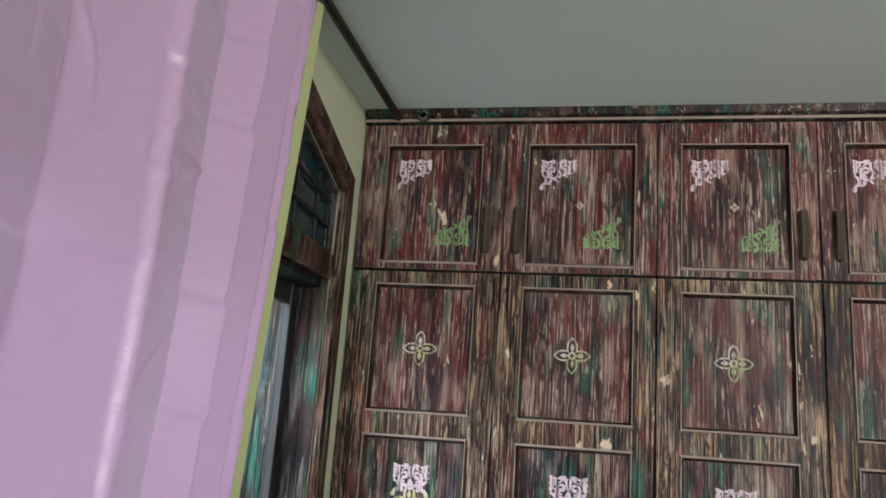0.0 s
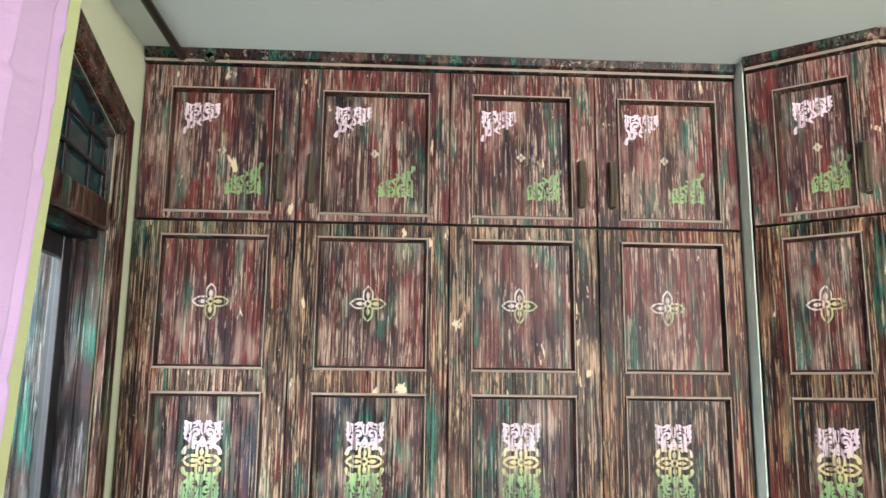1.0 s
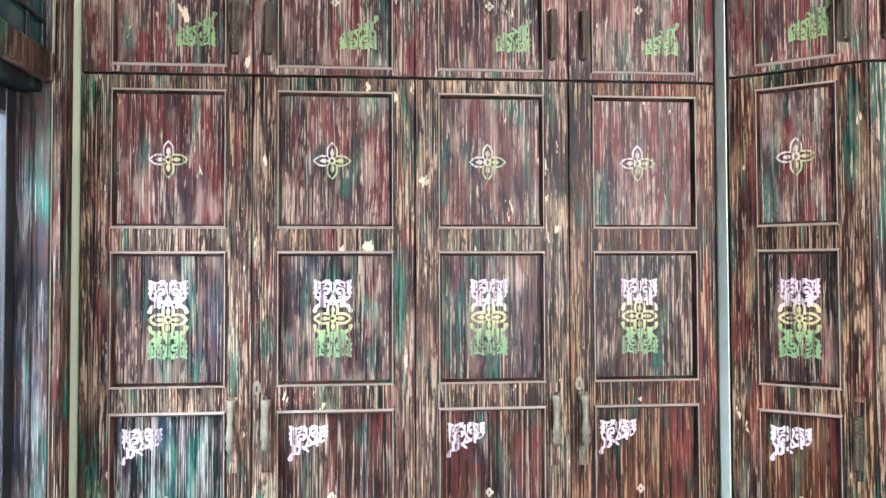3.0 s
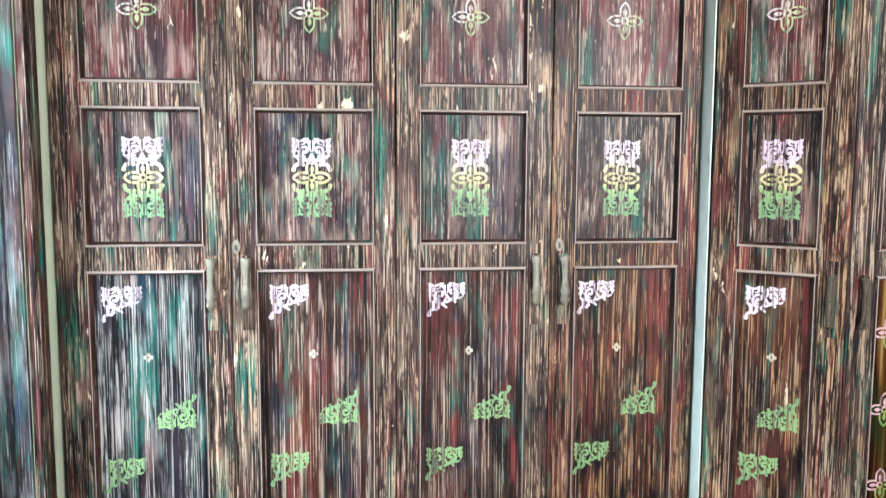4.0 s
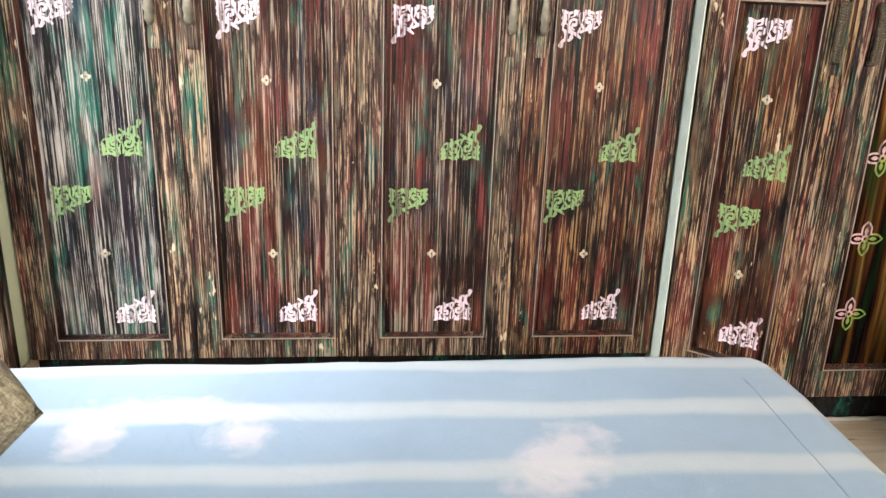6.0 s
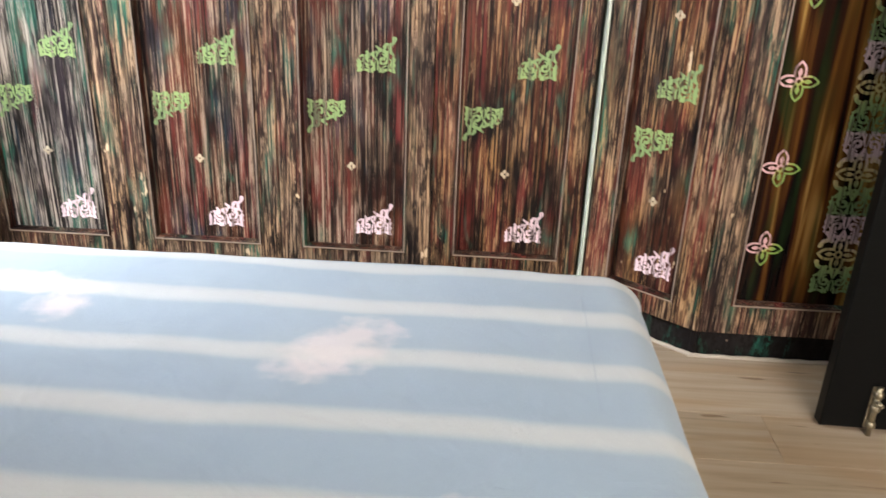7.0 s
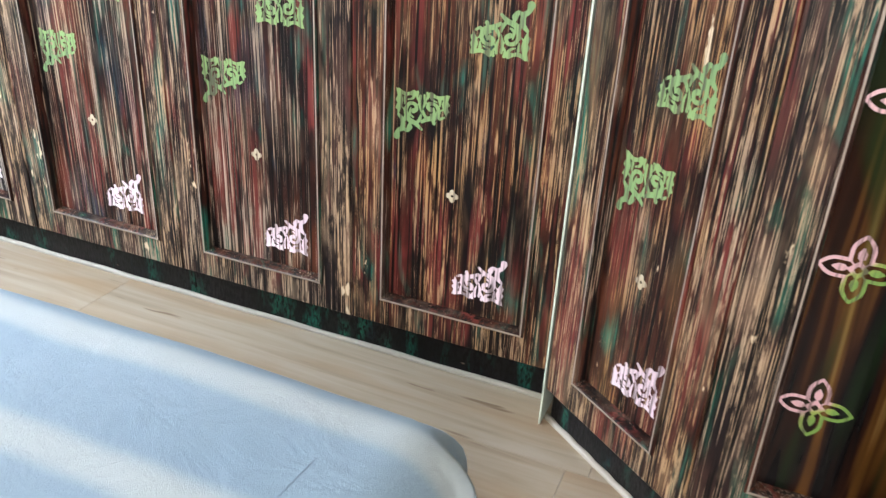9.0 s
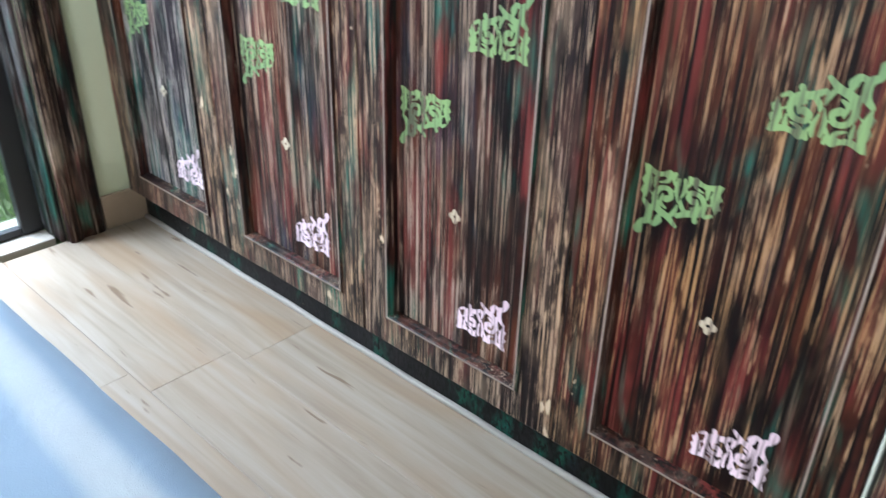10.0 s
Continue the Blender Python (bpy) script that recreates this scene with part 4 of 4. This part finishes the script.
def cover_mesh():
    """A bed cover: flat with faint waves on top, rolling over a soft edge and hanging to just below the rail."""
    bm = bmesh.new()
    nx, ny, R, drop = 150, 124, 0.085, 0.185

    def side(s):
        # distance past the start of the rounding -> (outward, down)
        arc = R * math.pi / 2
        if s <= 0:
            return 0.0, 0.0
        if s < arc:
            a = s / R
            return R * math.sin(a), R * (1 - math.cos(a))
        return R + 0.02 * (s - arc), R + (s - arc)
    reach = R * math.pi / 2 + drop - R
    ax0, ax1, ay0, ay1 = BX0 + 0.01, BX1 - R, BY0 + R, BY1 - R
    grid = []
    for i in range(nx + 1):
        row = []
        for j in range(ny + 1):
            px = ax0 + (ax1 + reach - ax0) * i / nx
            py = ay0 - reach + (ay1 - ay0 + 2 * reach) * j / ny
            sx, sy = max(0, px - ax1), max(0, py - ay1, ay0 - py)
            s = math.hypot(sx, sy)
            o, dn = side(min(s, reach))
            ux, uy = (sx / s, sy / s) if s else (0, 0)
            if py < ay0:
                uy = -uy
            x = min(px, ax1) + ux * o
            y = min(max(py, ay0), ay1) + uy * o
            wave = 0.006 * noise.noise(Vector((px * 3.1, py * 4.3, 0.0))) + 0.002 * noise.noise(Vector((px * 14, py * 17, 2.0)))
            fold = 0.012 * noise.noise(Vector((px * 9, py * 9, 5))) * min(1, max(0, s - 0.08) / 0.08)
            if sx > 0 and sy > 0:
                fold += 0.019 * math.sin(math.atan2(sy, sx) * 7.5) * min(1, max(0, s - 0.05) / 0.08)
            # the far side sags and is drawn in towards the head
            far = min(1.0, max(0.0, (py - ay1 + 0.20) / 0.25))
            y -= far * (0.002 + 0.020 * max(0.0, (ax1 - px) / (ax1 - ax0)))
            row.append(bm.verts.new((x + ux * fold, y + uy * fold, BT - dn + wave - 0.010 * far)))
        grid.append(row)
    for i in range(nx):
        for j in range(ny):
            bm.faces.new((grid[i][j], grid[i + 1][j], grid[i + 1][j + 1], grid[i][j + 1]))
    return bm


cover = tagged(new("bed_cover", finish(cover_mesh(), "bed_cover", COVER, True)), "blue bed cover with soft white stripes and pale blossoms", "bed cover")
sol = cover.modifiers.new("thick", "SOLIDIFY")
sol.thickness, sol.offset = 0.006, -1
# a thin blue line across the cover, riding on its waves
LINE0, LINE1 = (1.094, 1.30), (1.106, 1.735)
bm = bmesh.new()
pts = []
for i in range(25):
    u = i / 24
    px, py = LINE0[0] + (LINE1[0] - LINE0[0]) * u, LINE0[1] + (LINE1[1] - LINE0[1]) * u
    pts.append((px, py, BT + 0.0006 + 0.006 * noise.noise(Vector((px * 3.1, py * 4.3, 0.0))) + 0.002 * noise.noise(Vector((px * 14, py * 17, 2.0))) - 0.010 * max(0.0, py - BY1 + 0.285) / 0.25))
add_tube(bm, pts, 0.0005, 6)
part("cover_line", bm, plain("cover_line_blue", (0.21, 0.275, 0.36), 0.8), cover, "thin blue line across the cover")


def cushion_mesh(w=0.38, d=0.15):
    bm = bmesh.new()
    n = 22
    for sgn in (1, -1):
        g = []
        for i in range(n + 1):
            row = []
            for j in range(n + 1):
                u, v = 2 * i / n - 1, 2 * j / n - 1
                puff = ((1 - u * u) * (1 - v * v)) ** 0.42
                pin = 1 - 0.07 * (1 - abs(u * v)) * (u * u + v * v) / 2
                row.append(bm.verts.new((u * w / 2 * pin, sgn * (d / 2 * puff + 0.003 + 0.004 * noise.noise(Vector((u * 3, v * 3, sgn)))), v * w / 2 * pin)))
            g.append(row)
        for i in range(n):
            for j in range(n):
                bm.faces.new((g[i][j], g[i + 1][j], g[i + 1][j + 1], g[i][j + 1]))
    bmesh.ops.remove_doubles(bm, verts=bm.verts, dist=0.0075)
    return bm


cu = tagged(new("cushion", finish(cushion_mesh(), "cushion", LINEN, True)), "beige woven linen cushion propped up on the bed", "cushion")
cu.matrix_basis = pose(-0.345, 1.30, 0.620, -12, -48, -6)

# ---- curtain ----
cur = thing("curtain", "pink satin curtain with lime green hem on a dark rod", "curtain")


Y_EDGE = 1.676


FOLDS = [(0.0, 0.0), (0.050, -0.010), (0.062, 0.006), (0.140, -0.022), (0.148, 0.016), (0.158, 0.002), (0.168, 0.016), (0.265, 0.004), (0.274, 0.016), (0.375, -0.018), (0.387, 0.002),
         (0.52, 0.012), (0.535, 0.004), (0.72, -0.024), (0.735, -0.004), (0.90, 0.012), (1.10, -0.010), (1.12, 0.010), (1.50, 0.0)]


def fold_depth(v):
    for (a, p), (b, q) in zip(FOLDS, FOLDS[1:]):
        if v <= b:
            return p + (q - p) * (v - a) / (b - a)
    return 0.0


def hem_width(z):
    return 0.020 + 0.028 * (2.6 - z) / 2.6


def curtain_point(v, z):
    """v: metres back from the free edge. Pressed folds fall straight; creases from storage run across them."""
    y = Y_EDGE - v + 0.100 * (z - 2.0) * max(0.0, 1 - v / 1.2) + 0.006 * math.sin(z * 3.1 + v * 4)
    vv = max(0.0, v + 0.010 * math.sin(z * 1.3 + v * 2))
    f = sum(fold_depth(max(0.0, vv + d)) for d in (-0.004, 0.0, 0.004)) / 3 * (2.0 + 0.7 * z / 2.6)
    grow = min(1.0, v / 0.06)
    for k, zc in enumerate((1.42, 1.60, 1.80, 1.99, 2.13, 2.30, 2.47)):
        amp = noise.noise(Vector((v * 5.5, k * 3.7, 1.0)))
        dz = z - zc - 0.018 * noise.noise(Vector((v * 6, k * 2.1, 5.0)))
        f += 0.010 * grow * amp * math.exp(-(dz / 0.011) ** 2) + 0.006 * grow * amp * math.tanh(dz / 0.010) * math.exp(-(dz / 0.06) ** 2)
    # short slack wrinkles
    c = noise.noise(Vector((v * 4.5 + z * 3.0, z * 4.6 - v * 2.0, 3.0)))
    w = max(0.0, noise.noise(Vector((v * 3.0, z * 3.0, 8.0))) - 0.02)
    f += 0.015 * grow * max(0.0, 1 - abs(c) / 0.045) * w + 0.012 * grow * noise.noise(Vector((v * 3, z * 1.4, 0)))
    return Vector((-0.535 + f + 0.10 * max(0.0, 0.05 - v), y, z))


def cloth(v0, v1, nv, nz, dx=0.0):
    bm = bmesh.new()
    g = []
    for i in range(nv + 1):
        row = []
        for j in range(nz + 1):
            z = 0.03 + 2.55 * j / nz
            q = curtain_point(v0(z) + (v1(z) - v0(z)) * i / nv, z)
            row.append(bm.verts.new((q.x + dx, q.y, q.z)))
        g.append(row)
    for i in range(nv):
        for j in range(nz):
            bm.faces.new((g[i][j], g[i + 1][j], g[i + 1][j + 1], g[i][j + 1]))
    return bm


part("drape", cloth(lambda z: hem_width(z) - 0.001, lambda z: 1.40, 320, 360), SATIN, cur, smooth=True)
part("hem", cloth(lambda z: 0.0, hem_width, 6, 90, 0.002), LIME, cur, "lime green hem", smooth=True)
rod = thing("curtain_rod", "dark metal curtain rod running under the ceiling to the wardrobe", "curtain rod")
bm = bmesh.new()
add_tube(bm, [(-0.525, -0.2, 2.592), (-0.525, 2.452, 2.592)], 0.013, 12)
part("pole", bm, RODMAT, rod, smooth=True)
bm = bmesh.new()
add_tube(bm, [(-0.44, 2.452, 2.595), (-0.44, 2.441, 2.595), (-0.44, 2.438, 2.595), (-0.44, 2.441, 2.595), (-0.44, 2.441, 2.595)], [0.022, 0.022, 0.018, 0.013, 0.004], 16)
part("rosette", bm, CORNICE, rod, smooth=True)

# ---- garden beyond the glass ----
structure("ground", box_mesh(-60, -0.845, -40, 60, -0.35, -0.10), SOIL, "garden ground", "ground")
bm = bmesh.new()
rg = random.Random(5)
for _ in range(9000):
    x, y = rg.uniform(-1.99, -0.9), rg.uniform(0.5, 5.0)
    h, a = rg.uniform(0.05, 0.13), rg.uniform(0, 6.28)
    dx, dy = 0.004 * math.cos(a), 0.004 * math.sin(a)
    lx, ly = rg.uniform(-0.05, 0.05), rg.uniform(-0.05, 0.05)
    v = [bm.verts.new((x - dx, y - dy, -0.10)), bm.verts.new((x + dx, y + dy, -0.10)), bm.verts.new((x + lx * 0.4 + dx * 0.7, y + ly * 0.4 + dy * 0.7, -0.10 + h * 0.6)), bm.verts.new((x + lx, y + ly, -0.10 + h))]
    bm.faces.new((v[0], v[1], v[2]))
    bm.faces.new((v[0], v[2], v[3]))
tagged(new("grass", finish(bm, "grass", GRASS)), "short green lawn outside the garden door", "grass", kind="stuff")
structure("garden_wall", box_mesh(-2.15, -2.0, -8, 9, -0.12, 1.05), CONCRETE, "weathered grey rendered garden wall", "wall")

# ---- floor boards ----
rng = random.Random(11)
floor = thing("floor", "light oak plank floor with dark knots", "floor", kind="structure")
PWID = 0.185
y = 3.04
while y > Y_B:
    x = WALLX - 0.012 - rng.uniform(0, 1.0)
    while x < X_R:
        x0, x1 = max(x, WALLX - 0.012 if y < OY1 - 0.06 and y > OY0 else WALLX + 0.0), min(x + 1.22, X_R)
        if x1 - x0 > 0.02:
            part("plank", box_mesh(x0 + 0.0003, x1 - 0.0003, max(y - PWID, Y_B) + 0.0003, y - 0.0003, -0.012, 0.0, bevel=0.0007), OAK, floor)
        x += 1.22
    y -= PWID
